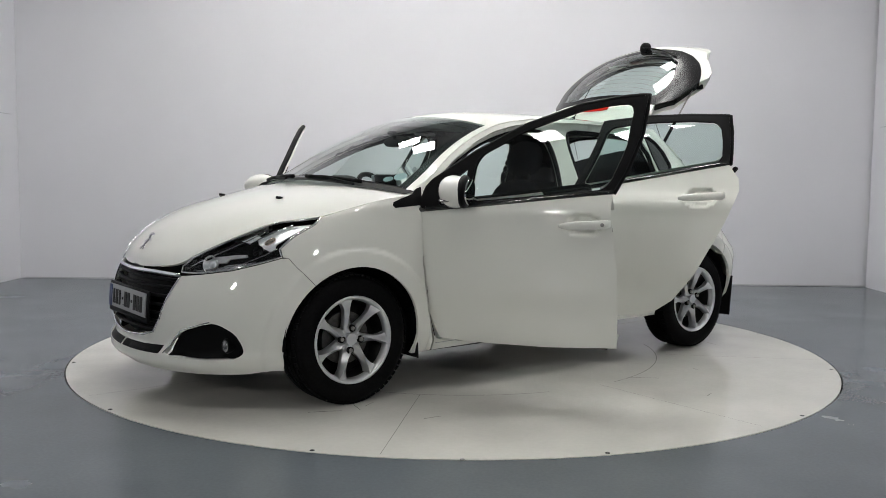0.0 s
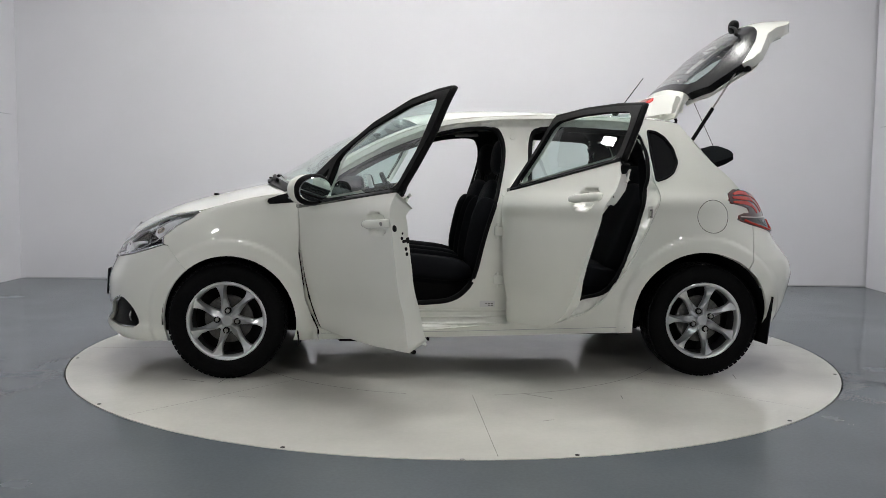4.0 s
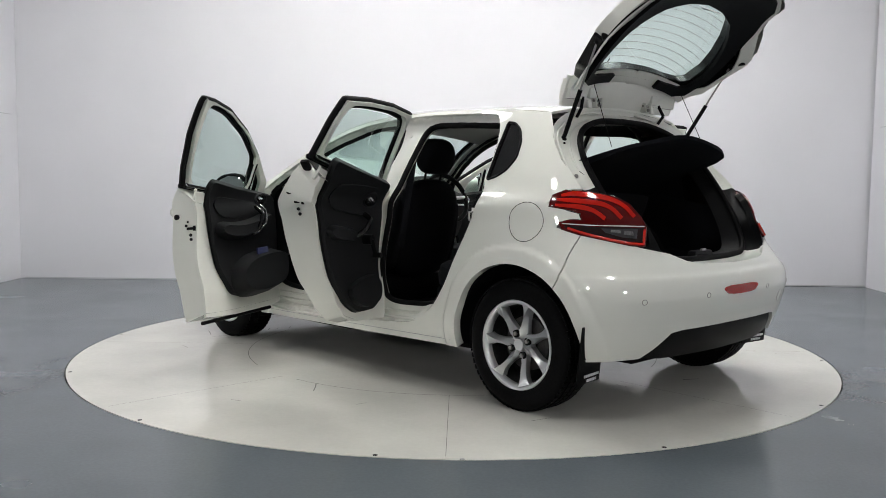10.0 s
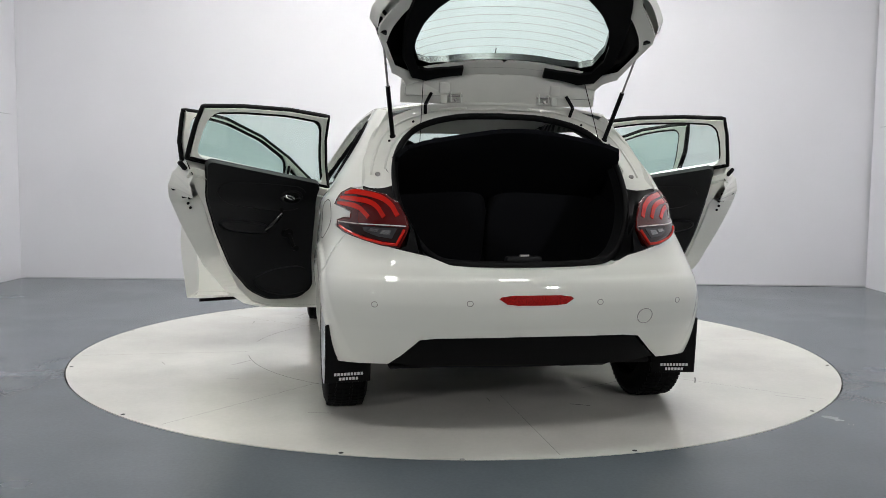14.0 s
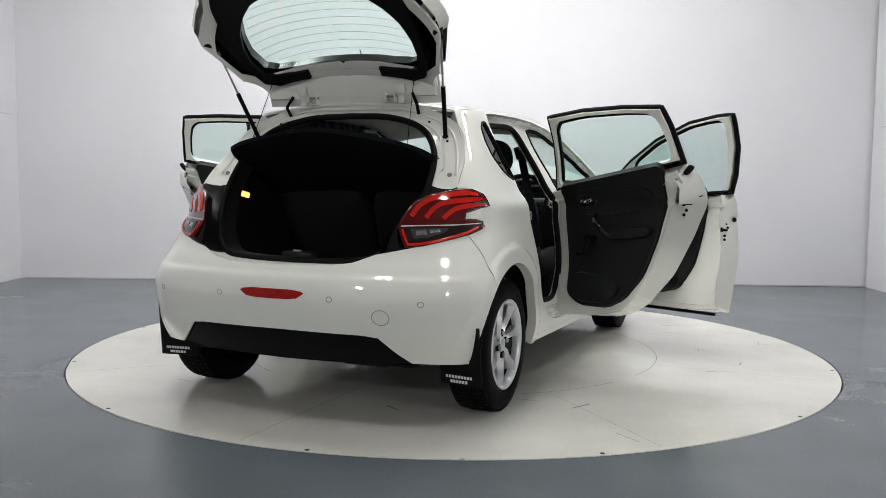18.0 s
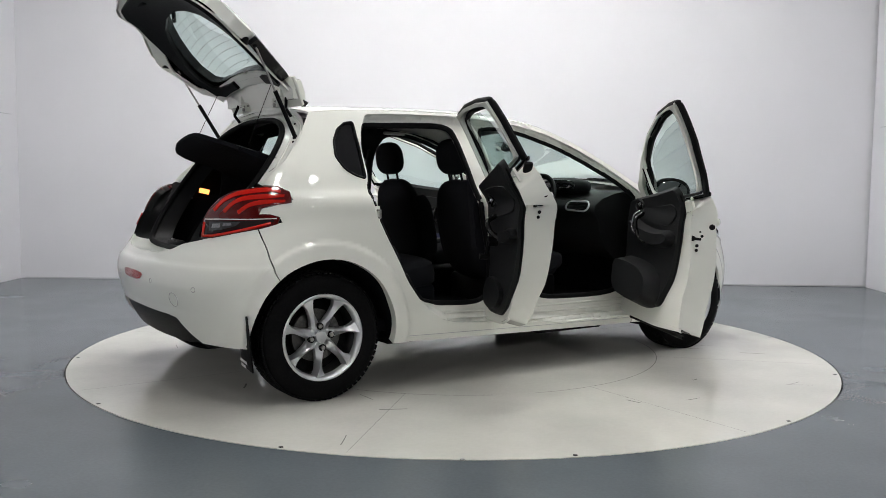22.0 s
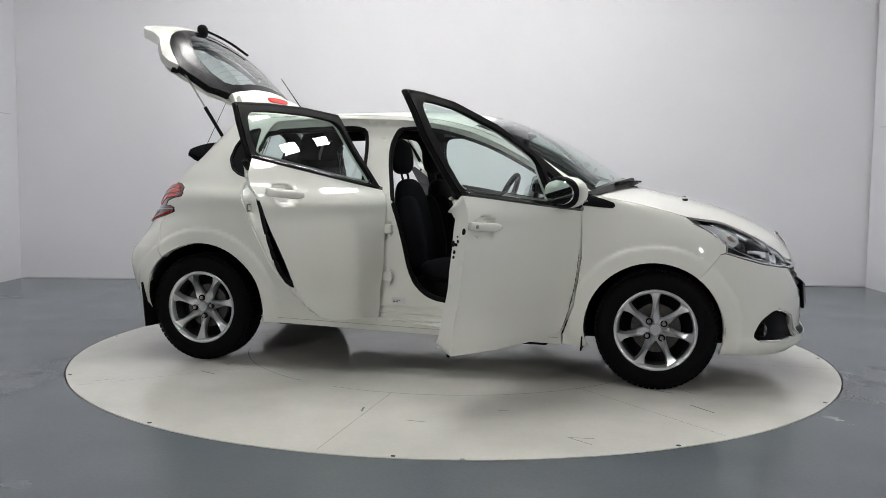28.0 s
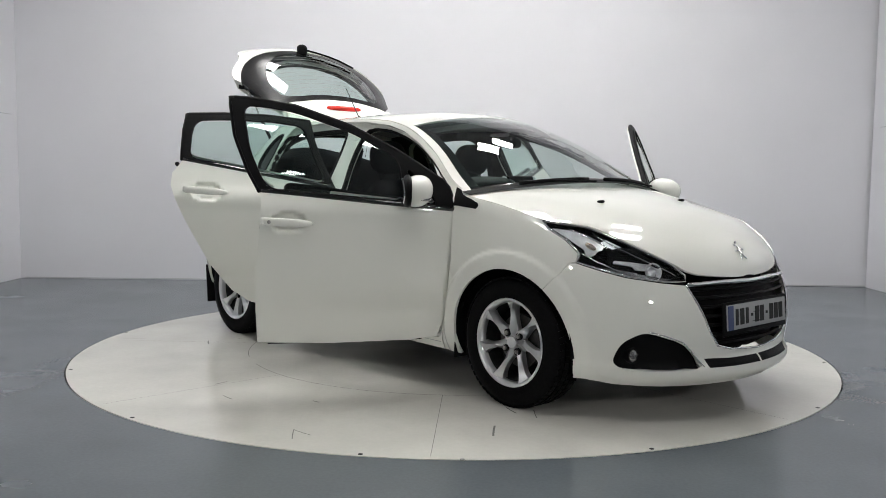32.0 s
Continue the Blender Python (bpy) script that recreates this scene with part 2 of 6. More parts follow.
def tube(name, path, r, mat, parent, label="", closed=False, seg=8, flat=(1, 1)):
    """A round or flattened bead along a path."""
    p = np.asarray(path, float)
    n = len(p)
    r = np.broadcast_to(r, n)
    verts, faces = [], []
    for i in range(n):
        d = (p[(i + 1) % n] - p[i - 1]) if closed else p[min(i + 1, n - 1)] - p[max(i - 1, 0)]
        d = d / (np.linalg.norm(d) + 1e-9)
        up = np.array((0, 0, 1.0)) if abs(d[2]) < 0.9 else np.array((0, 1.0, 0))
        s = np.cross(d, up)
        s /= np.linalg.norm(s)
        u = np.cross(s, d)
        for k in range(seg):
            a = 2 * math.pi * k / seg
            verts.append(p[i] + s * math.cos(a) * r[i] * flat[0] + u * math.sin(a) * r[i] * flat[1])
    for i in range(n if closed else n - 1):
        j = (i + 1) % n
        for k in range(seg):
            l = (k + 1) % seg
            faces.append((i * seg + k, i * seg + l, j * seg + l, j * seg + k))
    if not closed:
        faces += [tuple(range(seg))[::-1], tuple((n - 1) * seg + k for k in range(seg))]
    return mk(name, verts, faces, mat, parent, label)


# ---- the room ----
def slab(name, size, at, mat, label, category="", bevel=0.0):
    bm = bmesh.new()
    box(bm, size, Matrix(), bevel)
    ob = part(name, bm, mat, None, "", smooth=False)
    ob.matrix_basis = at
    return tagged(ob, label, category, kind="structure")


X0, X1, Y0, Y1, TOP = -4.385, 4.17, -8.5, 3.43, 4.3
YM = -3.4
RT = 2.235
slab("ground_slab", (10, 14, 0.2), pose(0, -2.5, -0.16), FLOOR, "grey painted concrete under the floor", "ground")


def ring_sheet(inner, rect, seg=180):
    """Floor sheet with a round hole."""
    verts, faces = [], []
    x0, x1, y0, y1 = rect
    for i in range(seg):
        a = 2 * math.pi * i / seg
        c, s = math.cos(a), math.sin(a)
        k = min((x1 if c > 0 else x0) / c if abs(c) > 1e-6 else 1e9, (y1 if s > 0 else y0) / s if abs(s) > 1e-6 else 1e9)
        verts += [(inner * c, inner * s, 0), (k * c, k * s, 0), (inner * c, inner * s, -0.05)]
    cor = [(x1, y1), (x0, y1), (x0, y0), (x1, y0)]
    for i in range(seg):
        j = (i + 1) % seg
        faces += [(3 * i, 3 * i + 1, 3 * j + 1, 3 * j), (3 * i + 2, 3 * i, 3 * j, 3 * j + 2)]
        a, b = verts[3 * i + 1], verts[3 * j + 1]
        for cx, cy in cor:
            lo, hi = math.atan2(a[1], a[0]), math.atan2(b[1], b[0])
            m = math.atan2(cy, cx)
            if lo < m < hi:
                verts.append((cx, cy, 0))
                faces.append((3 * i + 1, len(verts) - 1, 3 * j + 1))
    return verts, faces


v, f = ring_sheet(RT + 0.008, (X0, X1, Y0, Y1))
tagged(mk("floor", v, f, FLOOR, smooth=False), "grey painted concrete floor with a round opening for the turntable", "floor", kind="structure")
slab("wall_north", (X1 - X0 + 0.3, 0.15, TOP), pose(-0.08, Y1 + 0.075 + 0.0, TOP / 2, 0, 0, 0.58), WALL, "white painted back wall of the studio", "wall")
slab("wall_west", (0.15, Y1 - YM, TOP), pose(X0 - 0.075, (YM + Y1) / 2, TOP / 2), WALL, "white painted side wall with a panel joint", "wall")
slab("wall_east", (0.15, Y1 - YM, TOP), pose(X1 + 0.075, (YM + Y1) / 2, TOP / 2), WALL, "white painted side wall", "wall")
# unseen walls, added in grey to hold down fill light from the camera's side
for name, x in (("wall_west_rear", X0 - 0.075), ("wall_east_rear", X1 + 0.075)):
    slab(name, (0.15, YM - Y0, TOP), pose(x, (YM + Y0) / 2, TOP / 2), UNSEEN_WALL, "unseen side wall beside the camera, grey to limit the front light", "wall")
slab("wall_south", (X1 - X0 + 0.3, 0.15, TOP), pose(-0.08, Y0 - 0.075, TOP / 2), UNSEEN_WALL, "unseen wall behind the camera, grey to limit the front light", "wall")
slab("ceiling", (X1 - X0 + 0.3, Y1 - Y0 + 0.3, 0.12), pose(-0.08, (Y0 + Y1) / 2, TOP + 0.06), CEILING, "dark studio ceiling", "ceiling")


def ceiling_light(x, y, w, d):
    light = tagged(new("ceiling_light"), "square white LED panel on the ceiling", "ceiling light", "ceiling panels")
    light.matrix_basis = pose(x, y, TOP - 0.03)
    bm = bmesh.new()
    for sx, sy, a, b in ((0, 1, w + 0.06, 0.03), (0, -1, w + 0.06, 0.03), (1, 0, 0.03, d), (-1, 0, 0.03, d)):
        box(bm, (a, b, 0.05), pose(sx * (w / 2 + 0.015), sy * (d / 2 + 0.015), 0), 0.004)
    part("frame", bm, BLACK, light, "thin dark frame")
    bm = bmesh.new()
    box(bm, (w, d, 0.02))
    part("diffuser", bm, PANEL, light, "glowing white diffuser", smooth=False)


for ly, row in ((-2.9, (-1.3, 1.3)), (-0.6, (-0.45, 0.45)), (0.3, (-2.4, -0.8, 0.8, 2.4)), (1.3, (-2.4, -0.8, 0.8, 2.4)), (1.9, (-1.1, 1.1))):
    for lx in row:
        ceiling_light(lx, ly, 0.45, 0.45)



def studio_lamp(x, y, z):
    """A round lamp head on a stand, turned to the table."""
    lamp = tagged(new("studio_lamp"), "round white studio lamp on a black stand", "lamp", "studio lamps")
    lamp.matrix_basis = pose(x, y, 0)
    aim = Matrix.Translation((0, 0, z)) @ (Vector((0, 0, 0.8)) - Vector((x, y, z))).to_track_quat("Z", "Y").to_matrix().to_4x4()
    bm = bmesh.new()
    bmesh.ops.create_cone(bm, cap_ends=True, segments=40, radius1=0.11, radius2=0.20, depth=0.16, matrix=aim @ pose(0, 0, -0.09))
    part("lamp_head", bm, BLACK, lamp, "black lamp housing")
    bm = bmesh.new()
    bmesh.ops.create_cone(bm, cap_ends=True, segments=40, radius1=0.18, radius2=0.18, depth=0.008, matrix=aim @ pose(0, 0, -0.002))
    part("lamp_face", bm, LAMP_GLOW, lamp, "glowing round face", smooth=False)
    bm = bmesh.new()
    rod(bm, (0, 0, 0.30), (0, 0, z - 0.06), 0.016)
    part("pole", bm, BLACK, lamp, "thin black pole")
    for k in range(3):
        a = 2 * math.pi * k / 3
        bm = bmesh.new()
        rod(bm, (0.42 * math.cos(a), 0.42 * math.sin(a), 0.012), (0, 0, 0.62), 0.011)
        part("leg", bm, BLACK, lamp)


studio_lamp(-3.85, -7.2, 2.6)
studio_lamp(3.70, -7.2, 2.6)

# fine horizontal joints in the side walls, line at the foot of the back wall
JOINT = material("wall_joint", (0.42, 0.42, 0.44), 0.7)
for name, x, z in (("wall_joint", X0 + 0.001, 1.640), ("wall_joint", X1 - 0.001, 1.596)):
    slab(name, (0.004, Y1 - YM - 0.3, 0.005), pose(x, (YM + Y1) / 2, z), JOINT, "fine horizontal joint in the wall panels", "joint")
slab("wall_foot", (X1 - X0 - 0.02, 0.006, 0.012), pose(-0.0825, Y1 - 0.0035, 0.006, 0, 0, 0.58), JOINT, "thin sealed line at the foot of the wall", "joint")
bm = bmesh.new()
rod(bm, (0.043, -2.243, -0.01), (0.043, -2.243, 0.006), 0.011, 0.009)
tagged(part("floor_pin", bm, STEEL, None), "small dark steel pin at the edge of the floor", "pin")

# ---- turntable ----
turntable = tagged(new("turntable"), "round cream painted turntable with scuffs, flush with the floor", "turntable")
bm = bmesh.new()
bmesh.ops.create_cone(bm, cap_ends=True, segments=180, radius1=RT, radius2=RT, depth=0.05, matrix=pose(0, 0, -0.025))
part("top_plate", bm, TABLE, turntable, "cream painted steel plate", smooth=False)

# ---- the car: its outer surface ----
CAR = tagged(new("car"), "white five-door hatchback with all doors and tailgate open on the turntable", "car")

# outside handles of the doors, each in a shallow oval cup
HANDLES = ((0.015, 0.862), (-0.835, 0.968))
WZ = ([0.10, 0.20, 0.26, 0.34, 0.45, 0.60, 0.75, 0.85, 0.93, 0.965, 1.00, 1.08, 1.20, 1.30, 1.38, 1.42, 1.50],
      [0.74, 0.795, 0.82, 0.838, 0.852, 0.858, 0.852, 0.842, 0.832, 0.818, 0.795, 0.752, 0.682, 0.625, 0.575, 0.545, 0.47])
XF = ([0.10, 0.15, 0.20, 0.24, 0.28, 0.40, 0.50, 0.58, 0.64, 0.68, 0.734, 0.777, 0.864, 0.92, 0.97, 1.05, 1.50],
      [1.98, 2.01, 2.07, 2.072, 2.045, 2.055, 2.045, 2.015, 1.985, 1.965, 1.92, 1.87, 1.715, 1.55, 1.36, 1.20, 1.20])
XR = ([0.10, 0.18, 0.26, 0.35, 0.45, 0.55, 0.62, 0.68, 0.73, 0.80, 0.90, 1.00, 1.10, 1.20, 1.30, 1.40, 1.50],
      [-1.72, -1.77, -1.82, -1.87, -1.90, -1.912, -1.905, -1.88, -1.85, -1.83, -1.79, -1.72, -1.63, -1.53, -1.43, -1.32, -1.22])
NR = ([0.10, 0.55, 0.70, 0.86, 1.00, 1.10, 1.30, 1.50], [9, 9, 6.5, 4.2, 4.6, 5, 4.5, 4.5])
XA, XB = 0.90, -0.90


def arc_table(n, length):
    th = np.linspace(0, math.pi / 2, 2000)
    x, y = length * np.cos(th) ** (2 / n), 0.85 * np.sin(th)
    s = np.r_[0, np.cumsum(np.hypot(np.diff(x), np.diff(y)))]
    return s, th


SF, TF = arc_table(4, 1.15)
NS = np.linspace(3.5, 10, 27)
SN = np.linspace(0, 1, 801)
UN = np.linspace(0, 1, 4001)


def rear_tables():
    """For each squareness of the tail: turn by length, and length by x and by y."""
    th_s, s_u, s_f = [], [], []
    w = np.linspace(0, 1, 6001)
    th = math.pi / 2 * (1 - (1 - w) ** 3)
    th = np.sort(np.concatenate([th, math.pi / 2 - np.logspace(-9, -2, 1500)]))
    for n in NS:
        x, y = 1.0 * np.cos(th).clip(0) ** (2 / n), 0.85 * np.sin(th)
        s = np.r_[0, np.cumsum(np.hypot(np.diff(x), np.diff(y)))]
        s /= s[-1]
        th_s.append(np.interp(SN, s, th))
        s_u.append(np.interp(UN, x[::-1], s[::-1]))
        s_f.append(np.interp(UN, np.sin(th), s))
    return np.array(th_s), np.array(s_u), np.array(s_f)


TH_S, S_U, S_F = rear_tables()


def table_at(table, n, v, count):
    """Bilinear look-up."""
    a = ((np.asarray(n) - NS[0]) / (NS[1] - NS[0])).clip(0, len(NS) - 1.001)
    b = (np.asarray(v) * (count - 1)).clip(0, count - 1.001)
    i, j = a.astype(int), b.astype(int)
    fa, fb = a - i, b - j
    return (table[i, j] * (1 - fa) + table[i + 1, j] * fa) * (1 - fb) + (table[i, j + 1] * (1 - fa) + table[i + 1, j + 1] * fa) * fb


LF, LS, LR = SF[-1], XA - XB, 1.45


def body(P, z, cup=True):
    """The left half of the car's outer surface: P runs round the plan from nose to tail, z is the height."""
    P, z = np.asarray(P, float), np.asarray(z, float)
    P, z = np.broadcast_arrays(P, z)
    w, xf, xr, nr = (curve_through(*t, z) for t in (WZ, XF, XR, NR))
    thf = np.interp(P, SF, TF)
    thr = table_at(TH_S, nr, ((LF + LS + LR - P) / LR).clip(0, 1), 801)
    x = np.where(P < LF, XA + (xf - XA) * np.cos(thf).clip(0) ** 0.5, np.where(P > LF + LS, XB + (xr - XB) * np.cos(thr).clip(0) ** (2 / nr), XA + LF - P))
    y = w * np.where(P < LF, np.sin(thf), np.where(P > LF + LS, np.sin(thr), 1.0))
    arches = 0.0
    for cx, r in ((1.255, 0.345), (-1.252, 0.372)):
        d = np.hypot(x - cx, z - 0.30) - r
        k = ((0.095 - d) / 0.028).clip(0, 1)
        arches = arches + 0.012 * k * k * (3 - 2 * k) * ((1.05 - z) / 0.2).clip(0, 1)
    mid = ((0.95 - x) / 0.25).clip(0, 1) * ((x + 1.30) / 0.35).clip(0, 1)
    side_ = ((1.15 - x) / 0.4).clip(0, 1) * ((x + 1.45) / 0.25).clip(0, 1)
    ridge = 0.009 * np.exp(-((z - 0.905 + 0.03 * x) / 0.050) ** 2) * side_
    hollow = -0.013 * np.exp(-((z - 0.43 + 0.05 * x) / 0.085) ** 2) * mid
    cups = 0.0
    for hx, hz in HANDLES if cup else ():
        k = (1.7 * (1 - ((x - hx - 0.004) / 0.094) ** 2 - ((z - hz + 0.006) / 0.056) ** 2)).clip(0, 1)
        cups = cups - 0.038 * k * k * (3 - 2 * k)
    shelf = 0.010 * ((0.650 - z) / 0.022).clip(0, 1) * ((z - 0.44) / 0.10).clip(0, 1) * ((XB - x) / 0.5).clip(0, 1)
    x = x - shelf * np.where(P > LF + LS, np.cos(thr).clip(0) ** (2 / nr), 0)
    y = y + (arches + ridge + hollow + cups) * (y / (w + 1e-9)) ** 2
    y = np.where(P < 0, P * 0.85, np.where(P > LF + LS + LR, (LF + LS + LR - P), y))
    return np.stack([x, y, z], -1)


def inner(P, z):
    """The same surface without the handle cups."""
    return body(P, z, False)


def pane(P, z):
    """Side window surface, rounded a little more than the frames."""
    p = inner(P, z)
    along_ = np.where(p[..., 0] > -0.12, (p[..., 0] - 0.22) / 0.40, (p[..., 0] + 0.57) / 0.38)
    p[..., 1] += 0.022 * np.sin(math.pi * ((p[..., 2] - 0.98) / 0.42).clip(0, 1)) + 0.019 * (1 - along_ ** 2) - 0.018
    return p


def at_x(x, z):
    """P where the surface at height z has that x."""
    x, z = np.asarray(x, float), np.asarray(z, float)
    xf, xr, nr = (curve_through(*t, z) for t in (XF, XR, NR))
    uf = ((x - XA) / (xf - XA)).clip(0, 1)
    ur = ((x - XB) / (xr - XB)).clip(0, 1)
    pf = np.interp(np.arccos(uf ** 2), TF, SF)
    pr = LF + LS + LR * (1 - table_at(S_U, nr, ur, 4001))
    return np.where(x > XA, pf, np.where(x < XB, pr, LF + XA - x))


def at_y(y, z, rear=False):
    """P where the front or the rear of the surface at height z has that y."""
    y, z = np.asarray(y, float), np.asarray(z, float)
    k = (y / curve_through(*WZ, z)).clip(0, 1)
    if rear:
        return LF + LS + LR * (1 - table_at(S_F, curve_through(*NR, z), k, 4001))
    return np.interp(np.arcsin(k), TF, SF)


def sx(points):
    """Outline given as (x, z) to the surface's plane."""
    p = np.asarray(points, float)
    return np.stack([at_x(p[:, 0], p[:, 1]), p[:, 1]], 1)


def sy(points, rear=False):
    p = np.asarray(points, float)
    return np.stack([at_y(p[:, 0], p[:, 1], rear), p[:, 1]], 1)


def arch(cx, cz, r, a0, a1, n=24):
    return [(cx + r * math.cos(radians(a0 + (a1 - a0) * i / (n - 1))), cz + r * math.sin(radians(a0 + (a1 - a0) * i / (n - 1)))) for i in range(n)]


PEND = LF + LS + LR
# line where the sides meet bonnet, windscreen and roof, front to rear
TOPLINE = [(1.40, 0.875), (1.30, 0.905), (1.15, 0.942), (1.00, 0.968), (0.92, 0.985), (0.80, 1.055), (0.60, 1.182), (0.42, 1.275), (0.25, 1.340),
           (0.08, 1.378), (-0.15, 1.400), (-0.45, 1.408), (-0.80, 1.402), (-1.05, 1.390), (-1.20, 1.375)]
# line where the rear quarter meets the hatch opening, roof to lamp
HATCHLINE = [(-1.20, 1.375), (-1.245, 1.31), (-1.30, 1.225), (-1.37, 1.145), (-1.45, 1.075), (-1.505, 1.015)]
FRONT_DOOR_HOLE = [(0.62, 0.385), (0.15, 0.390), (0.05, 0.425), (-0.025, 0.51), (-0.080, 0.745), (-0.150, 0.955), (-0.208, 1.20), (-0.178, 1.325),
                   (-0.10, 1.345), (0.09, 1.325), (0.35, 1.245), (0.58, 1.130), (0.78, 1.005), (0.845, 0.93), (0.84, 0.62), (0.78, 0.44)]
REAR_DOOR_HOLE = [(-0.36, 0.395), (-0.68, 0.415), (-0.78, 0.50), (-0.90, 0.764), (-0.975, 1.02), (-0.985, 1.24), (-0.955, 1.315), (-0.60, 1.335),
                  (-0.38, 1.335), (-0.345, 1.25), (-0.325, 0.95), (-0.27, 0.62), (-0.265, 0.43)]
QUARTER = [(-0.998, 1.330), (-1.045, 1.324), (-1.092, 1.292), (-1.128, 1.232), (-1.140, 1.155), (-1.108, 1.096), (-1.062, 1.066), (-1.008, 1.050), (-0.999, 1.2)]
LAMP_REAR = [(1.44, 0.838), (1.53, 0.79), (1.598, 0.735), (1.597, 0.698)]
LAMP_LOW = [(1.925, 0.612), (1.88, 0.614), (1.78, 0.637), (1.685, 0.667), (1.60, 0.694)]
LAMP_TOP = [(1.40, 0.874), (1.49, 0.860), (1.572, 0.846), (1.68, 0.801), (1.80, 0.739), (1.875, 0.689), (1.915, 0.645)]


def gap(points, by=0.003):
    """Draw an outline in a little, so that panels part along fine shut lines."""
    p = np.asarray(points, float)
    d = np.roll(p, -1, axis=0) - np.roll(p, 1, axis=0)
    n = np.stack([-d[:, 1], d[:, 0]], 1) / (np.linalg.norm(d, axis=1, keepdims=True) + 1e-9)
    area = (p[:, 0] * np.roll(p[:, 1], -1) - p[:, 1] * np.roll(p[:, 0], -1)).sum()
    q = p + n * by * (1 if area > 0 else -1)
    middle = (p[:, 0] < 1e-3) | (p[:, 0] > PEND - 1e-3)
    q[middle, 0] = p[middle, 0]
    return q


def panel(name, outline, mat, label="", holes=(), step=0.035, parent=CAR, **kw):
    """The same panel on both sides of the car, or one panel right across."""
    uv, tri = sheet(outline, holes, step)
    if kw.get("both"):
        return [skin(name, uv, tri, body, mat, parent, label, **kw)]
    return [skin(name, uv, tri, body, mat, parent, label, mirror=side, **kw) for side in (False, True)]


FENDER = sx(LAMP_REAR[::-1] + [(1.398, 0.874)] + TOPLINE[1:4] + [(0.945, 0.975), (0.888, 0.92), (0.893, 0.66), (0.86, 0.42), (0.80, 0.255), (0.80, 0.20), (0.93, 0.197)]
            + arch(1.255, 0.30, 0.345, 196, 51.5) + [(1.573, 0.693)])
panel("front_wing", gap(filled(FENDER, 0.025), 0.0013), PAINT, "white painted front wing", step=0.014)

SIDE = sx([(0.935, 0.978), *TOPLINE[4:], *HATCHLINE[1:], (-1.443, 1.008), (-1.40, 0.951), (-1.46, 0.930), (-1.53, 0.910), (-1.543, 0.881), (-1.468, 0.872), (-1.455, 0.848),
           (-1.556, 0.822)] + arch(-1.252, 0.30, 0.372, 130, -9) + [(-0.885, 0.235), (0.0, 0.213), (0.795, 0.197), (0.795, 0.255), (0.855, 0.42), (0.888, 0.66), (0.883, 0.92)])
hole_f, hole_r, hole_q = rounded(sx(FRONT_DOOR_HOLE), 0.025), rounded(sx(REAR_DOOR_HOLE), 0.025), rounded(sx(QUARTER), 0.02, reach=0.009)
SIDE = filled(SIDE, 0.025)
DOORS = [(0.885, 0.935), (0.84, 0.98), (0.80, 1.018), (0.60, 1.150), (0.42, 1.245), (0.25, 1.313), (0.08, 1.354), (-0.15, 1.380), (-0.45, 1.390), (-0.80, 1.384), (-0.915, 1.372),
         (-0.962, 1.30), (-0.988, 1.20), (-0.992, 1.06), (-1.022, 0.995), (-1.010, 0.935), (-0.940, 0.775), (-0.826, 0.560), (-0.705, 0.408), (-0.605, 0.338), (-0.50, 0.312),
         (-0.145, 0.285), (0.20, 0.256), (0.60, 0.246), (0.789, 0.257), (0.851, 0.42), (0.885, 0.66)]
hole_d = rounded(sx(DOORS), 0.025, reach=0.02)
panel("body_side", gap(SIDE), PAINT, "white body side with sill, pillars and rear quarter", (hole_d, hole_q), depth=0.045, step=0.015)


def rebate(P, z):
    """The sheet behind the doors: it falls away from the edge of the skin, most of all behind the rear door."""
    p = inner(P, z)
    uv = np.stack([np.ravel(P), np.ravel(z)], 1)
    d = np.concatenate([np.sqrt(((uv[k:k + 400, None] - hole_d[None]) ** 2).sum(2)).min(1) for k in range(0, len(uv), 400)]).reshape(p.shape[:-1])
    a, b = (d / 0.045).clip(0, 1), (d / 0.13).clip(0, 1)
    back = ((-0.72 - p[..., 0]) / 0.12).clip(0, 1) * ((1.14 - p[..., 2]) / 0.12).clip(0, 1)
    p[..., 1] -= 0.010 + 0.050 * a * a * (3 - 2 * a) + 0.075 * back * b * b * (3 - 2 * b)
    return p


uv, tri = sheet(gap(hole_d, -0.004), (hole_f, hole_r), 0.02)
for side in (False, True):
    skin("door_rebate", uv, tri, rebate, JAMB, CAR, "white painted door rebate with pillar and sill", depth=0.03, mirror=side)
INNER = filled(sx([(0.90, 0.965), *TOPLINE[5:], *HATCHLINE[1:5], (-1.40, 0.90), (-1.25, 0.70), (-0.86, 0.55), (-0.84, 0.25), (0.80, 0.24), (0.80, 0.9)]), 0.03)
uv, tri = sheet(INNER, (hole_f, hole_r, hole_q), 0.035)
for side in (False, True):
    skin("inner_side", uv, tri, rebate, TRIM, CAR, "dark inner side trim", lift=-0.032, depth=0.0, mirror=side)
for loop in (hole_f, hole_r):
    p = rebate(loop[:, 0], loop[:, 1])
    for sgn in (1, -1):
        q = (p - (0, 0.010, 0)) * (1, sgn, 1)
        tube("door_seal", q, 0.013, RUBBER, CAR, "black rubber door seal", closed=True, flat=(1, 1.25))
panel("quarter_glass", hole_q, GLOSS_BLACK, "dark fixed quarter window", lift=-0.006, depth=0.004)
panel("quarter_backing", rounded(sx(QUARTER), 0.02, reach=0.009), TRIM, "dark trim behind the quarter window", lift=-0.05, depth=0.0)
for sgn in (1, -1):
    p = body(hole_q[:, 0], hole_q[:, 1]) * (1, sgn, 1)
    tube("quarter_seal", p, 0.006, BLACK, CAR, "black rubber surround", closed=True)
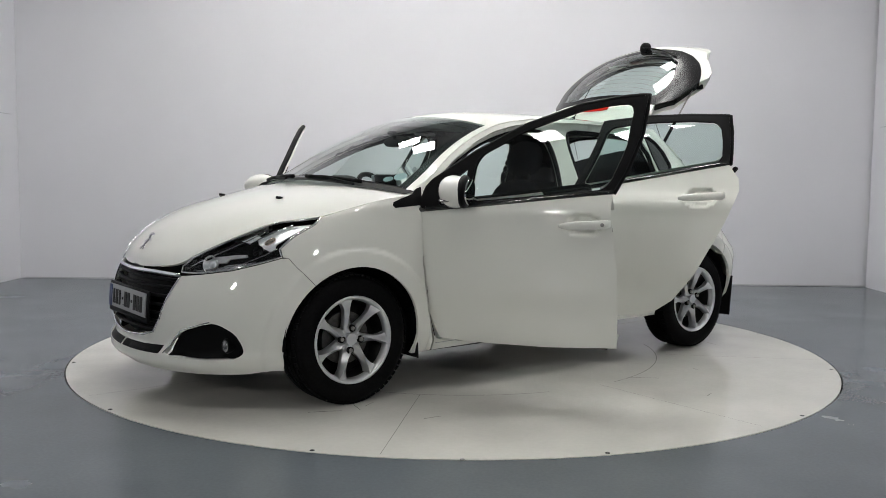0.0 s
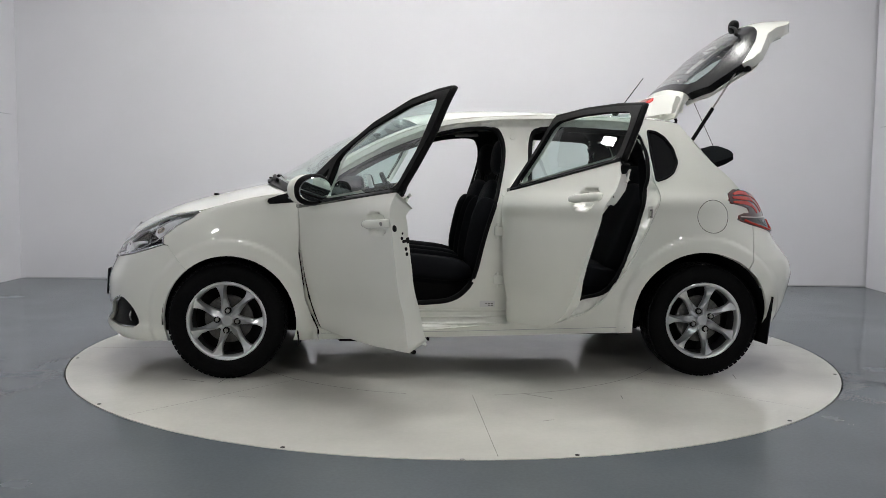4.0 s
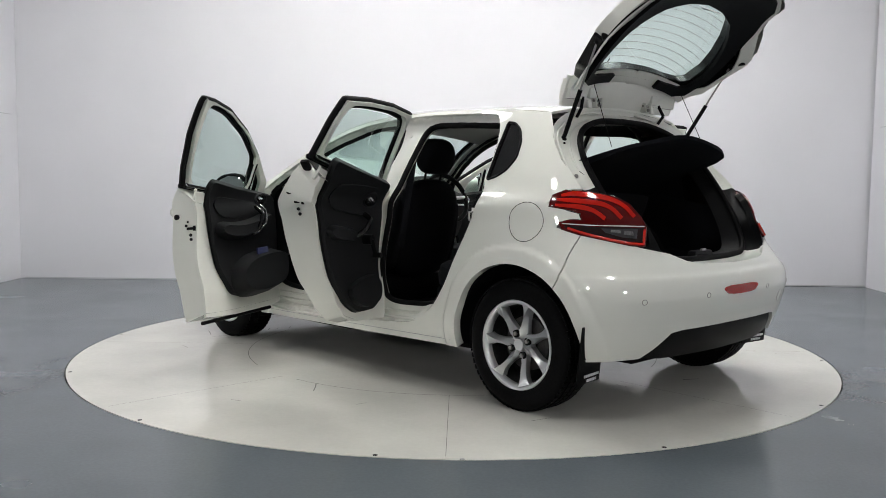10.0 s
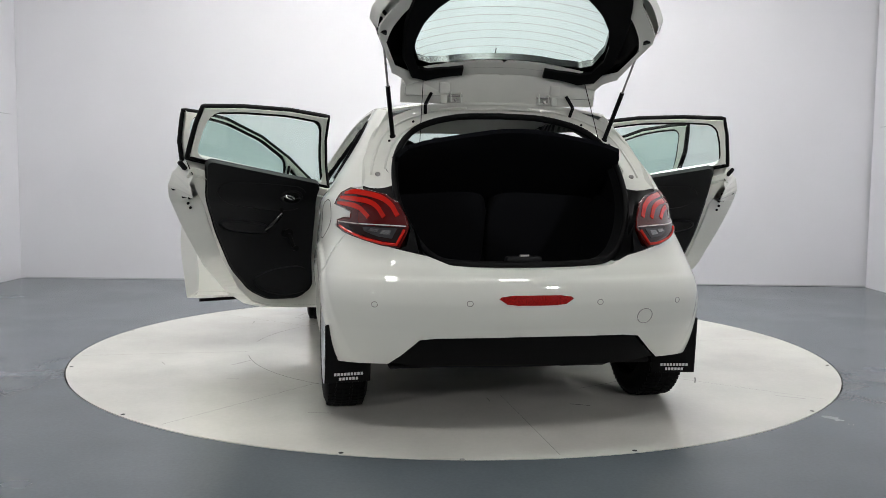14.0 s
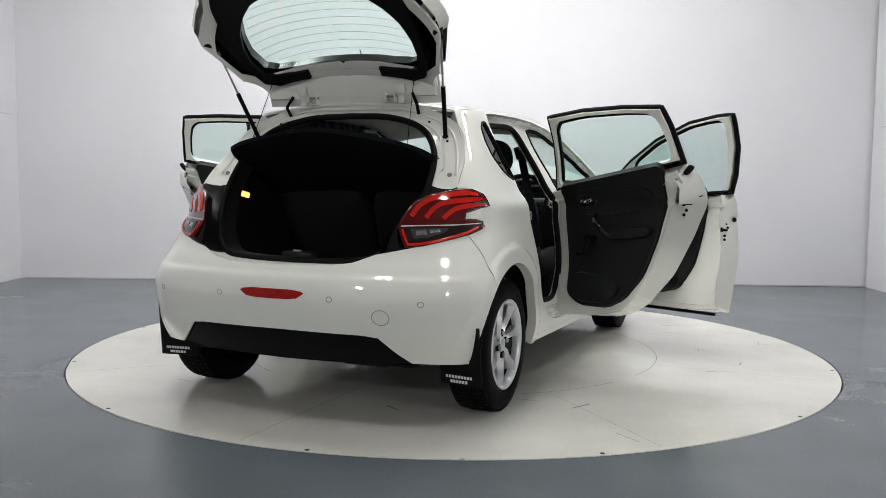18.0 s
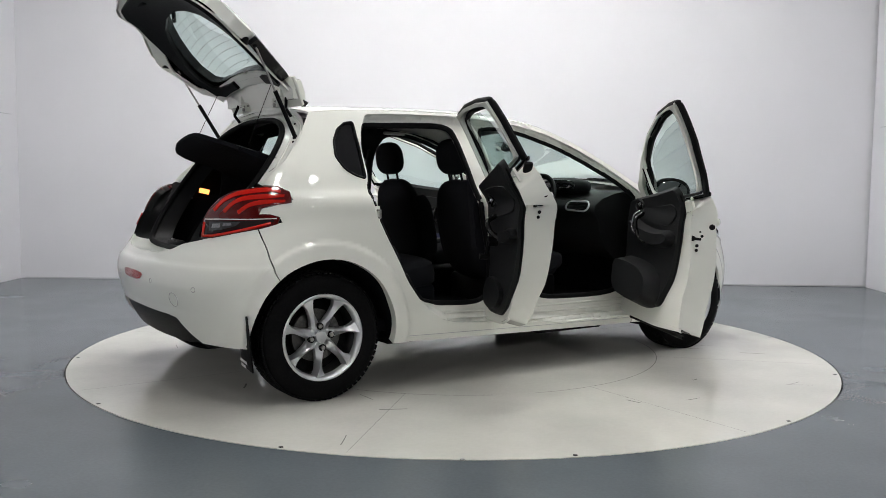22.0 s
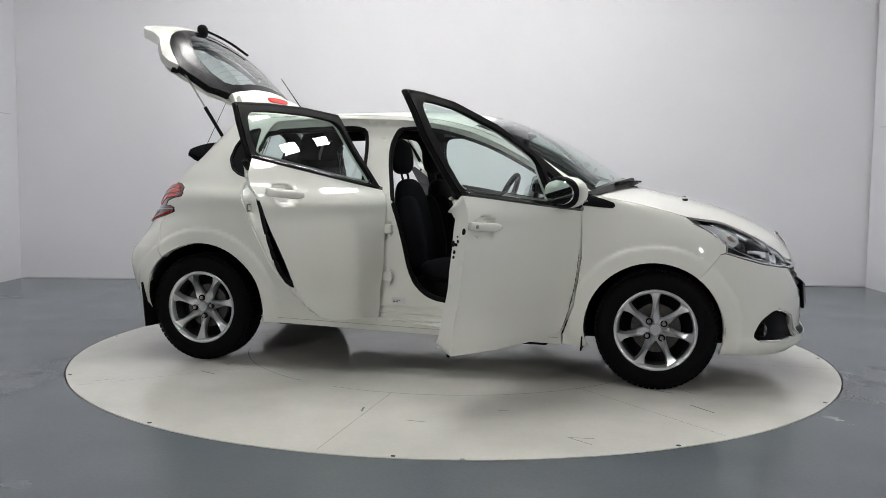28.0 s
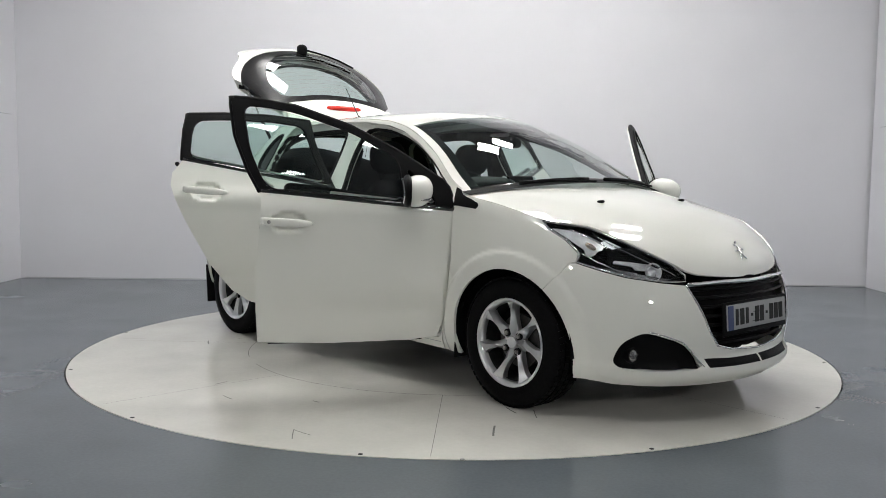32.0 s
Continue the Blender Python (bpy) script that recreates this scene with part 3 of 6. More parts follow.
# black bead: the seal, and dark colour for the shade in the door gap
for sgn in (1, -1):
    e = sx([(0.872, 0.945), (0.872, 0.80), (0.872, 0.66), (0.858, 0.54), (0.837, 0.42), (0.810, 0.34), (0.778, 0.265)])
    tube("wing_seal_and_shade", (body(*filled(e, 0.03, False).T) - (-0.002, 0.022, 0)) * (1, sgn, 1), 0.009, RUBBER, CAR, "black rubber seal that also blackens the shaded gap behind the front wing", flat=(0.8, 1.2))
for sgn in (1, -1):
    for z0, z1 in ((0.348, 0.360), (0.312, 0.335), (0.280, 0.312)):
        e = filled(sx([(0.74, z0), (0.1, z0 + 0.004), (-0.35, (z0 + z1) / 2), (-0.56, z1)]), 0.05, False)
        tube("sill_step", rebate(e[:, 0], e[:, 1]) * (1, sgn, 1), 0.009, JAMB, CAR, "rounded step pressed in the door sill", seg=8, flat=(0.9, 0.8))
SAIL = filled(sx([(0.862, 1.012), (0.93, 0.977), (1.0, 0.957), (1.048, 0.940), (1.054, 0.925), (1.042, 0.913), (0.893, 0.925)]), 0.02)
panel("sail_panel", SAIL, BLACK, "black sail panel at the screen pillar", lift=0.004, depth=0.006)
for sgn in (1, -1):
    e = filled(sx([(0.78, 0.236), (0.0, 0.248), (-0.60, 0.262), (-0.84, 0.268)]), 0.05, False)
    tube("sill_crease", body(e[:, 0], e[:, 1]) * (1, sgn, 1), 0.0016, JOINT, CAR, "fine crease along the sill", seg=6)
fuel = sx([(-1.305 + 0.088 * math.cos(a), 0.866 + 0.088 * math.sin(a)) for a in np.linspace(0, 2 * math.pi, 40, endpoint=False)])
p = body(fuel[:, 0], fuel[:, 1])
tube("fuel_flap_joint", p, 0.0015, GAP, CAR, "dark round shut line of the fuel flap", closed=True, seg=6)
FRONT_BUMPER = np.concatenate([sy([(0.0, 0.297), (0.20, 0.310), (0.29, 0.332), (0.345, 0.40), (0.385, 0.49), (0.428, 0.603)]), sx(LAMP_LOW[1:]), sx([(1.573, 0.693)]),
                               sx(arch(1.255, 0.30, 0.345, 51.5, -20, 16)), sx([(1.63, 0.185)]), sy([(0.66, 0.168), (0.5, 0.16), (0.0, 0.155)])])
FOG = [(0.69, 0.300), (0.678, 0.36), (0.635, 0.398), (0.60, 0.405), (0.47, 0.358), (0.40, 0.295), (0.372, 0.245), (0.54, 0.234), (0.66, 0.240), (0.686, 0.26)]
fog_loop = rounded(sy(FOG), 0.02, 1)
intake_loop = filled(sy([(0.004, 0.272), (0.20, 0.274), (0.355, 0.282), (0.345, 0.244), (0.2, 0.240), (0.004, 0.240)]), 0.02)
panel("front_bumper", gap(filled(FRONT_BUMPER, 0.025), 0.0008), PAINT, "white painted front bumper with a lip", (fog_loop, intake_loop), both=True, step=0.016)
panel("fog_recess", rounded(sy(FOG), 0.02, 1), BLACK, "black plastic fog lamp recess", lift=-0.028, depth=0.0)
panel("lower_intake", intake_loop, BLACK, "black lower air intake", lift=-0.004, depth=0.0, both=True)
for sgn in (1, -1):
    e = sy([(0.60, 0.409), (0.53, 0.386), (0.465, 0.360), (0.42, 0.318), (0.393, 0.285), (0.372, 0.250)])
    tube("fog_strip", body(e[:, 0], e[:, 1]) * (1, sgn, 1), 0.0035, CHROME, CAR, "chrome strip over the fog recess")
    bm = bmesh.new()
    rod(bm, (1.75, sgn * 0.605, 0.300), (1.808, sgn * 0.617, 0.300), 0.036, seg=28)
    lamp = part("fog_lamp", bm, BLACK, CAR, "small round fog lamp in a black recess")
    bm = bmesh.new()
    bmesh.ops.create_uvsphere(bm, u_segments=20, v_segments=12, radius=0.030, matrix=pose(1.806, sgn * 0.617, 0.300) @ Matrix.Diagonal((0.45, 1, 1, 1)))
    part("lens", bm, LAMP_SILVER, lamp, "dim round lens")

REAR_BUMPER = np.concatenate([sy([(0.0, 0.684), (0.255, 0.690), (0.35, 0.705), (0.433, 0.738), (0.53, 0.758), (0.60, 0.775)], True), sx([(-1.652, 0.797), (-1.556, 0.822)]),
                              sx(arch(-1.252, 0.30, 0.372, 130, 184, 14)), sy([(0.745, 0.277), (0.59, 0.283), (0.54, 0.325), (0.47, 0.394), (0.40, 0.402), (0.0, 0.406)], True)])
sensors = [(0.655, 0.544), (0.276, 0.552)]
panel("rear_bumper", gap(filled(REAR_BUMPER, 0.025), 0.002), PAINT, "white painted rear bumper", both=True, step=0.018)
DIFF = filled(sy([(0.0, 0.400), (0.40, 0.396), (0.465, 0.388), (0.53, 0.325), (0.585, 0.280), (0.45, 0.262), (0.0, 0.258)], True), 0.03)
panel("lower_valance", DIFF, BLACK, "black plastic rear valance", lift=-0.014, depth=0.03, both=True)
for y, z, r, names in ((0.655, 0.544, 0.011, (1, -1)), (0.276, 0.552, 0.011, (1, -1)), (0.492, 0.484, 0.032, (-1,))):
    for sgn in names:
        a = np.linspace(0, 2 * math.pi, 28, endpoint=False)
        pz = at_y(np.full(28, y), np.full(28, z), True)
        q = body(pz + r * np.cos(a), z + r * np.sin(a)) * (1, sgn, 1)
        tube("parking_sensor" if r < 0.02 else "tow_eye_cover", q, 0.0018, STEEL, CAR, "small round joint in the bumper", closed=True, seg=6)
FOG_REAR = [(0.0, 0.584), (0.10, 0.584), (0.146, 0.578), (0.158, 0.570), (0.125, 0.548), (0.08, 0.543), (0.0, 0.542)]
panel("rear_fog_lamp", filled(sy(FOG_REAR, True), 0.015), RED_FACETS, "slim red faceted rear fog lamp", lift=0.004, depth=0.012, both=True, step=0.02)

# ---- bonnet, windscreen, roof ----
def edge_points(n0, n1, count):
    """Points along the top line of the left side, by its length."""
    t = np.array(TOPLINE)[n0:n1 + 1]
    s = np.r_[0, np.cumsum(np.hypot(*np.diff(t, axis=0).T))]
    u = np.linspace(0, s[-1], count)
    x, z = curve_through(s, t[:, 0], u), curve_through(s, t[:, 1], u)
    return body(at_x(x, z), z)


def crown(edge, rise, ahead, power=2.0, across=32):
    """Rows of points from the left edge over the middle to the right edge."""
    k = np.linspace(1, -1, across + 1)
    k = np.sign(k) * abs(k) ** 0.9
    b = 1 - abs(k) ** power
    return np.array([np.stack([e[0] + a * b, e[1] * k, e[2] + r * b], -1) for e, r, a in zip(edge, rise, ahead)])


def grid_mesh(name, g, mat, parent, label="", depth=0.0, flip=False):
    """A mesh from rows of points, with an underside when it has depth."""
    r, c = g.shape[:2]
    faces = [(i * c + j, i * c + j + 1, (i + 1) * c + j + 1, (i + 1) * c + j) for i in range(r - 1) for j in range(c - 1)]
    verts = g.reshape(-1, 3)
    if depth:
        n = len(verts)
        nn = np.cross(np.gradient(g, axis=0), np.gradient(g, axis=1))
        nn /= np.linalg.norm(nn, axis=-1, keepdims=True) + 1e-12
        nn = np.where(nn[..., 2:] < 0, -nn, nn)
        verts = np.concatenate([verts, (g - depth * nn).reshape(-1, 3)])
        faces += [tuple(n + k for k in q[::-1]) for q in faces]
        rim = [i for i in range(c)] + [i * c + c - 1 for i in range(1, r)] + [(r - 1) * c + j for j in range(c - 2, -1, -1)] + [i * c for i in range(r - 2, 0, -1)]
        faces += [(a, a + n, b + n, b) for a, b in zip(rim, rim[1:] + rim[:1])]
    bm = bmesh.new()
    vs = [bm.verts.new(v) for v in verts]
    for q in faces:
        try:
            bm.faces.new([vs[k] for k in q])
        except ValueError:
            pass
    return part(name, bm, mat, parent, label, sharp=50)


bx = np.concatenate([np.linspace(0.93, 1.40, 16), 1.40 + 0.592 * np.sin(np.linspace(0.06, math.pi / 2, 30))])
ez = curve_through([0.93, 1.00, 1.15, 1.30, 1.40, 1.49, 1.572, 1.68, 1.80, 1.875, 1.925, 1.965, 1.992],
                   [0.978, 0.968, 0.942, 0.905, 0.878, 0.864, 0.850, 0.806, 0.744, 0.694, 0.652, 0.634, 0.624], bx)
ey = body(at_x(bx, ez), ez)[:, 1]
cz = curve_through([0.93, 1.00, 1.20, 1.42, 1.60, 1.71, 1.80, 1.87, 1.92, 1.955, 1.980, 1.992], [1.055, 1.045, 1.005, 0.955, 0.905, 0.864, 0.822, 0.780, 0.738, 0.702, 0.664, 0.630], bx)
rows = []
for x, y, z, c in zip(bx, ey, ez, cz):
    k = np.linspace(1, -1, 41)
    k = np.sign(k) * (1 - (1 - abs(k)) ** 1.25)
    rows.append(np.stack([np.full(41, x), (y - 0.003) * k, z + (c - z) * (1 - abs(k) ** 2.3)], -1))
BONNET = np.array(rows)
bonnet = grid_mesh("bonnet", BONNET, PAINT, CAR, "white painted bonnet", depth=0.012)


def bonnet_z(x, y):
    i = int(np.argmin(abs(bx - x)))
    return float(cz[i] - (cz[i] - ez[i]) * min(1, abs(y / ey[i])) ** 2.3)


for y in (0.345, -0.345):
    z = bonnet_z(1.40, y)
    bm = bmesh.new()
    box(bm, (0.03, 0.026, 0.014), pose(1.40, y, z + 0.005, 0, -6), 0.005)
    part("washer_nozzle", bm, BLACK, bonnet, "small black washer nozzle")
# badge: a plain bright emblem
bm = bmesh.new()
em = pose(1.932, 0, 0.735, 0, 52)
for a, b, w in (((0.03, -0.012), (0.012, 0.012), 0.013), ((0.012, 0.012), (-0.022, 0.004), 0.016), ((-0.022, 0.004), (-0.048, 0.022), 0.010), ((-0.02, 0.0), (-0.05, -0.018), 0.010),
                ((0.012, 0.012), (0.002, 0.04), 0.009), ((0.0, 0.006), (-0.002, -0.028), 0.009), ((0.034, -0.008), (0.042, 0.012), 0.014)):
    rod(bm, em @ Vector((-a[0], a[1], 0.004)), em @ Vector((-b[0], b[1], 0.004)), w / 2, seg=10)
part("badge", bm, CHROME, bonnet, "polished metal emblem")

edge = edge_points(4, 14, 60)
scr = np.linspace(0, 1, 60)
rise = curve_through([0, 0.2, 0.36, 0.5, 0.7, 1.0], [0.063, 0.070, 0.073, 0.062, 0.047, 0.044], scr)
ahead = curve_through([0, 0.2, 0.36, 0.5, 0.7, 1.0], [0.17, 0.15, 0.10, 0.03, 0.0, -0.02], scr)
TOPSKIN = crown(edge, rise, ahead, 2.2)
cut = 20
screen = grid_mesh("windscreen", TOPSKIN[1:cut + 1, 1:-1], GLASS, CAR, "clear green-tinted windscreen")
roof = grid_mesh("roof", TOPSKIN[cut:], PAINT, CAR, "white painted roof", depth=0.012)
for s in (slice(0, 2), slice(-2, None)):
    grid_mesh("screen_pillar", TOPSKIN[0:cut + 1, s], PAINT, CAR, "white screen pillar", depth=0.02)
# black printed border of the screen, just inside the pane
down = np.array((0.003, 0, -0.004))
grid_mesh("screen_border", TOPSKIN[cut - 2:cut + 1, 1:-1] + down * 2, GLOSS_BLACK, screen, "black printed upper border")
grid_mesh("screen_border", TOPSKIN[0:2, 1:-1] + down, GLOSS_BLACK, screen, "black printed lower border")
for s in (slice(1, 3), slice(-3, -1)):
    grid_mesh("screen_border", TOPSKIN[1:cut, s] + down, GLOSS_BLACK, screen, "black printed side border")
grid_mesh("headliner", TOPSKIN[cut - 2:, 1:-1] - (0, 0, 0.035), HEADLINER, CAR, "pale grey headliner")
# cowl and wipers
cowl = TOPSKIN[0] + (0.0, 0, 0.004)
strip("cowl", cowl + (0.05, 0, -0.012), cowl + (-0.02, 0, 0.004), BLACK, CAR, "black plastic scuttle below the screen", rows=2)
for y0, y1 in ((-0.02, -0.56), (0.52, 0.02)):
    blade = [TOPSKIN[0][k] + (0.012, 0, 0.012) for k in range(2, 31) if min(y0, y1) <= TOPSKIN[1][k][1] <= max(y0, y1)]
    if len(blade) > 2:
        w = tube("wiper", blade, 0.007, BLACK, CAR, "black windscreen wiper at rest", flat=(1, 1.4))
        bm = bmesh.new()
        rod(bm, Vector(blade[0]) + Vector((0.05, 0, -0.012)), blade[len(blade) // 2], 0.006, 0.005)
        part("arm", bm, BLACK, w, "black wiper arm")
for row_, col_, r in ((3, 3, 0.034), (2, 4, 0.026)):
    c, right, up = TOPSKIN[row_, col_], TOPSKIN[row_, col_ + 1] - TOPSKIN[row_, col_], TOPSKIN[row_ + 1, col_] - TOPSKIN[row_, col_]
    right, up = right / np.linalg.norm(right), up / np.linalg.norm(up)
    a = np.linspace(0, 2 * math.pi, 28, endpoint=False)
    for k, mat_, lab in ((1.0, DISC_BLUE, "pale blue paper disc in the screen"), (0.62, PRINT, "white middle of the disc")):
        v = [c + down * (0.4 + 0.4 * (k < 1)) + r * k * (right * math.cos(q) + up * math.sin(q)) for q in a]
        mk("screen_disc", v, [tuple(range(28))], mat_, screen, lab, smooth=False)
# roof aerial
bm = bmesh.new()
rod(bm, (-0.97, 0, 1.455), (-0.995, 0, 1.478), 0.022, 0.009)
aerial = part("aerial", bm, BLACK, CAR, "black roof aerial leaning back")
bm = bmesh.new()
rod(bm, (-0.99, 0, 1.472), (-1.146, 0, 1.685), 0.0035, 0.0025)
part("mast", bm, BLACK, aerial)

# ---- front lights and grille ----
HEAD = sx(LAMP_TOP + [(1.925, 0.617), (1.88, 0.619), (1.78, 0.642), (1.685, 0.672), (1.60, 0.699), (1.601, 0.735), (1.533, 0.792), (1.443, 0.840)])
HEAD = gap(filled(HEAD, 0.02), 0.002)
lamps = panel("headlamp", HEAD, GAP, "clear headlamp with dark bezel and bright reflectors", lift=-0.034, depth=0.0)
for lamp, sgn in zip(lamps, (1, -1)):
    uv, tri = sheet(HEAD, (), 0.03)
    skin("lens", uv, tri, body, CLEAR, lamp, "clear plastic lens", depth=0.0, lift=0.001, mirror=sgn < 0)
    p = body(HEAD[:, 0], HEAD[:, 1]) * (1, sgn, 1)
    tube("rim", p, 0.004, CHROME, lamp, "thin bright rim", closed=True, seg=6)
    for name, mat_, pts, label, lift_ in (
            ("running_light", REFLECTOR, [(1.455, 0.848), (1.52, 0.842), (1.60, 0.815), (1.668, 0.778), (1.672, 0.752), (1.640, 0.728), (1.622, 0.735), (1.612, 0.760), (1.545, 0.800)], "bright indicator reflector", -0.016),
            ("brow", GAP, [(1.60, 0.832), (1.68, 0.792), (1.80, 0.730), (1.872, 0.682), (1.902, 0.648), (1.862, 0.676), (1.79, 0.720), (1.68, 0.776)], "black brow along the top of the lamp", -0.012),
            ("shelf", LAMP_SILVER, [(1.70, 0.684), (1.78, 0.663), (1.85, 0.645), (1.895, 0.634), (1.88, 0.625), (1.78, 0.648), (1.70, 0.672)], "silver lower shelf", -0.014),
            ("light_guide", REFLECTOR, [(1.725, 0.716), (1.77, 0.712), (1.83, 0.700), (1.838, 0.672), (1.80, 0.676), (1.785, 0.694), (1.725, 0.705)], "bright light guide", -0.020)):
        uv, tri = sheet(filled(sx(pts), 0.015), (), 0.02)
        skin(name, uv, tri, body, mat_, lamp, label, depth=0.008, lift=lift_, mirror=sgn < 0)
    c = Vector(body(at_x(1.625, 0.765), 0.765).tolist())
    bm = bmesh.new()
    blob(bm, (0.055, 0.016, 0.024), Matrix.Translation((c.x, sgn * (c.y - 0.014), c.z)) @ pose(0, 0, 0, 0, 30, -sgn * 30), 2.2, 16, 10)
    part("indicator_bulb", bm, AMBER_CHROME, lamp, "amber-tinted indicator bulb")
    for k in range(3):
        e = sx([(1.52 + 0.03 * k, 0.835 - 0.012 * k), (1.60 + 0.03 * k, 0.806 - 0.016 * k), (1.66 + 0.02 * k, 0.775 - 0.012 * k)])
        tube("lamp_rib", (body(*filled(e, 0.02, False).T) - (0, 0.010, 0)) * (1, sgn, 1), 0.003, CHROME, lamp, "bright rib in the lamp", seg=6)
    for x, z, r, lab in ((1.685, 0.722, 0.030, "dark projector"), (1.846, 0.664, 0.040, "bright main beam reflector")):
        c = Vector(body(at_x(x, z), z).tolist())
        c.y *= sgn
        m = Matrix.Translation(c) @ Vector((0.85, sgn * 0.42, 0.25)).to_track_quat("Z", "Y").to_matrix().to_4x4()
        bm = bmesh.new()
        bmesh.ops.create_cone(bm, cap_ends=False, segments=28, radius1=r * 0.55, radius2=r, depth=0.035, matrix=m @ pose(0, 0, -0.024))
        bmesh.ops.create_uvsphere(bm, u_segments=20, v_segments=10, radius=r * 0.62, matrix=m @ pose(0, 0, -0.036))
        part("reflector", bm, GLOSS_BLACK if r < 0.032 else REFLECTOR, lamp, lab)
    e = sx([(1.625, 0.806), (1.70, 0.766), (1.80, 0.712), (1.86, 0.674), (1.895, 0.645)])
    tube("bright_strip", (body(*filled(e, 0.02, False).T) - (0, 0.006, 0)) * (1, sgn, 1), 0.0022, CHROME, lamp, "bright strip under the brow", seg=6)
    e = sx([(1.605, 0.735), (1.66, 0.705), (1.74, 0.668), (1.80, 0.655)])
    tube("bright_strip", (body(*filled(e, 0.02, False).T) - (0, 0.012, 0)) * (1, sgn, 1), 0.0025, CHROME, lamp, "thin slanting bright line", seg=6)
    uv, tri = sheet(filled(sx([(1.66, 0.800), (1.72, 0.770), (1.70, 0.762), (1.65, 0.788)]), 0.012), (), 0.02)
    skin("daytime_light", uv, tri, body, REFLECTOR, lamp, "small white light under the brow", depth=0.006, lift=-0.010, mirror=sgn < 0)

GR = [(0.0, 0.606), (0.25, 0.610), (0.42, 0.602), (0.380, 0.49), (0.340, 0.40), (0.287, 0.336), (0.20, 0.314), (0.0, 0.300)]
grille_back = panel("grille", filled(sy(GR), 0.03), BLACK, "black grille recess", lift=-0.05, depth=0.0, both=True)
g = grille_back[0]
for z in (0.345, 0.385, 0.425, 0.465, 0.505, 0.545, 0.580):
    half = float(np.interp(z, [0.300, 0.336, 0.40, 0.49, 0.602], [0.12, 0.285, 0.338, 0.378, 0.418]))
    y = np.linspace(half, 0, 14)
    pz = at_y(y, np.full(14, z))
    p = body(pz, np.full(14, z)) - (0.022, 0, 0)
    tube("grille_bar", np.concatenate([p, (p * (1, -1, 1))[::-1][1:]]), 0.010, BLACK, g, "black grille bar", flat=(1.4, 0.8))
loop = sy([(0.0, 0.300), (0.20, 0.314), (0.287, 0.336), (0.340, 0.40), (0.380, 0.49), (0.424, 0.604)])
p = body(*filled(loop, 0.02, False).T)
tube("grille_frame", np.concatenate([(p * (1, -1, 1))[::-1], p[1:]]), 0.0045, CHROME, g, "chrome grille surround")
top_bar = sy([(0.0, 0.606), (0.1, 0.608), (0.25, 0.610), (0.42, 0.604)])
p = body(*filled(top_bar, 0.03, False).T) + (0.004, 0, 0)
tube("grille_frame", np.concatenate([(p * (1, -1, 1))[::-1], p[1:]]), 0.010, CHROME, g, "chrome bar along the top of the grille", flat=(0.8, 1))
bm = bmesh.new()
box(bm, (0.012, 0.52, 0.112), pose(2.037, 0.0, 0.455, 0, -4), 0.004)
plate = part("number_plate", bm, WHITE_PLATE, CAR, "pale number plate with dark bars in a black holder")
bm = bmesh.new()
box(bm, (0.014, 0.56, 0.15), pose(2.029, 0.0, 0.448, 0, -4), 0.005)
part("holder", bm, BLACK, plate, "black plate holder")
bm = bmesh.new()
box(bm, (0.003, 0.042, 0.108), pose(2.0445, -0.238, 0.455, 0, -4))
part("band", bm, BLUE, plate, "blue band")
bm = bmesh.new()
for k, w in enumerate((0.03, 0.045, 0.03, 0.02, 0.045, 0.045, 0.02, 0.045, 0.045, 0.045)):
    y = -0.185 + k * 0.044
    box(bm, (0.003, w * 0.72, 0.012 if w < 0.025 else 0.072), pose(2.0445, y, 0.455, 0, -4))
part("bars", bm, INK, plate, "dark bars", smooth=False)

# ---- rear lights ----
# outlines by the length back from the middle of the tail, and height
TAIL = [(0.900, 0.939), (0.880, 0.986), (0.818, 1.008), (0.704, 1.001), (0.599, 0.983), (0.532, 0.949), (0.497, 0.891), (0.486, 0.848), (0.511, 0.770), (0.575, 0.776),
        (0.659, 0.794), (0.792, 0.822), (0.858, 0.842), (0.864, 0.868), (0.814, 0.880), (0.766, 0.880), (0.762, 0.911), (0.807, 0.926)]
TAIL = np.array([(PEND - s, z) for s, z in TAIL])
TAIL = filled(TAIL, 0.02)
tails = panel("tail_lamp", TAIL, RED_LENS, "red claw-shaped tail lamp with smoked lower lens", lift=0.003, depth=0.03, step=0.03)
TRIMR = np.concatenate([sx([(-1.555, 0.996)]), sy([(0.605, 0.990), (0.543, 0.965), (0.489, 0.862), (0.471, 0.752), (0.435, 0.742), (0.50, 0.752), (0.545, 0.764), (0.517, 0.776), (0.497, 0.843), (0.510, 0.893), (0.563, 0.955)], True)])
panel("lamp_trim", filled(TRIMR, 0.02), BLACK, "black trim beside the hatch opening", lift=-0.004, depth=0.03, step=0.03)
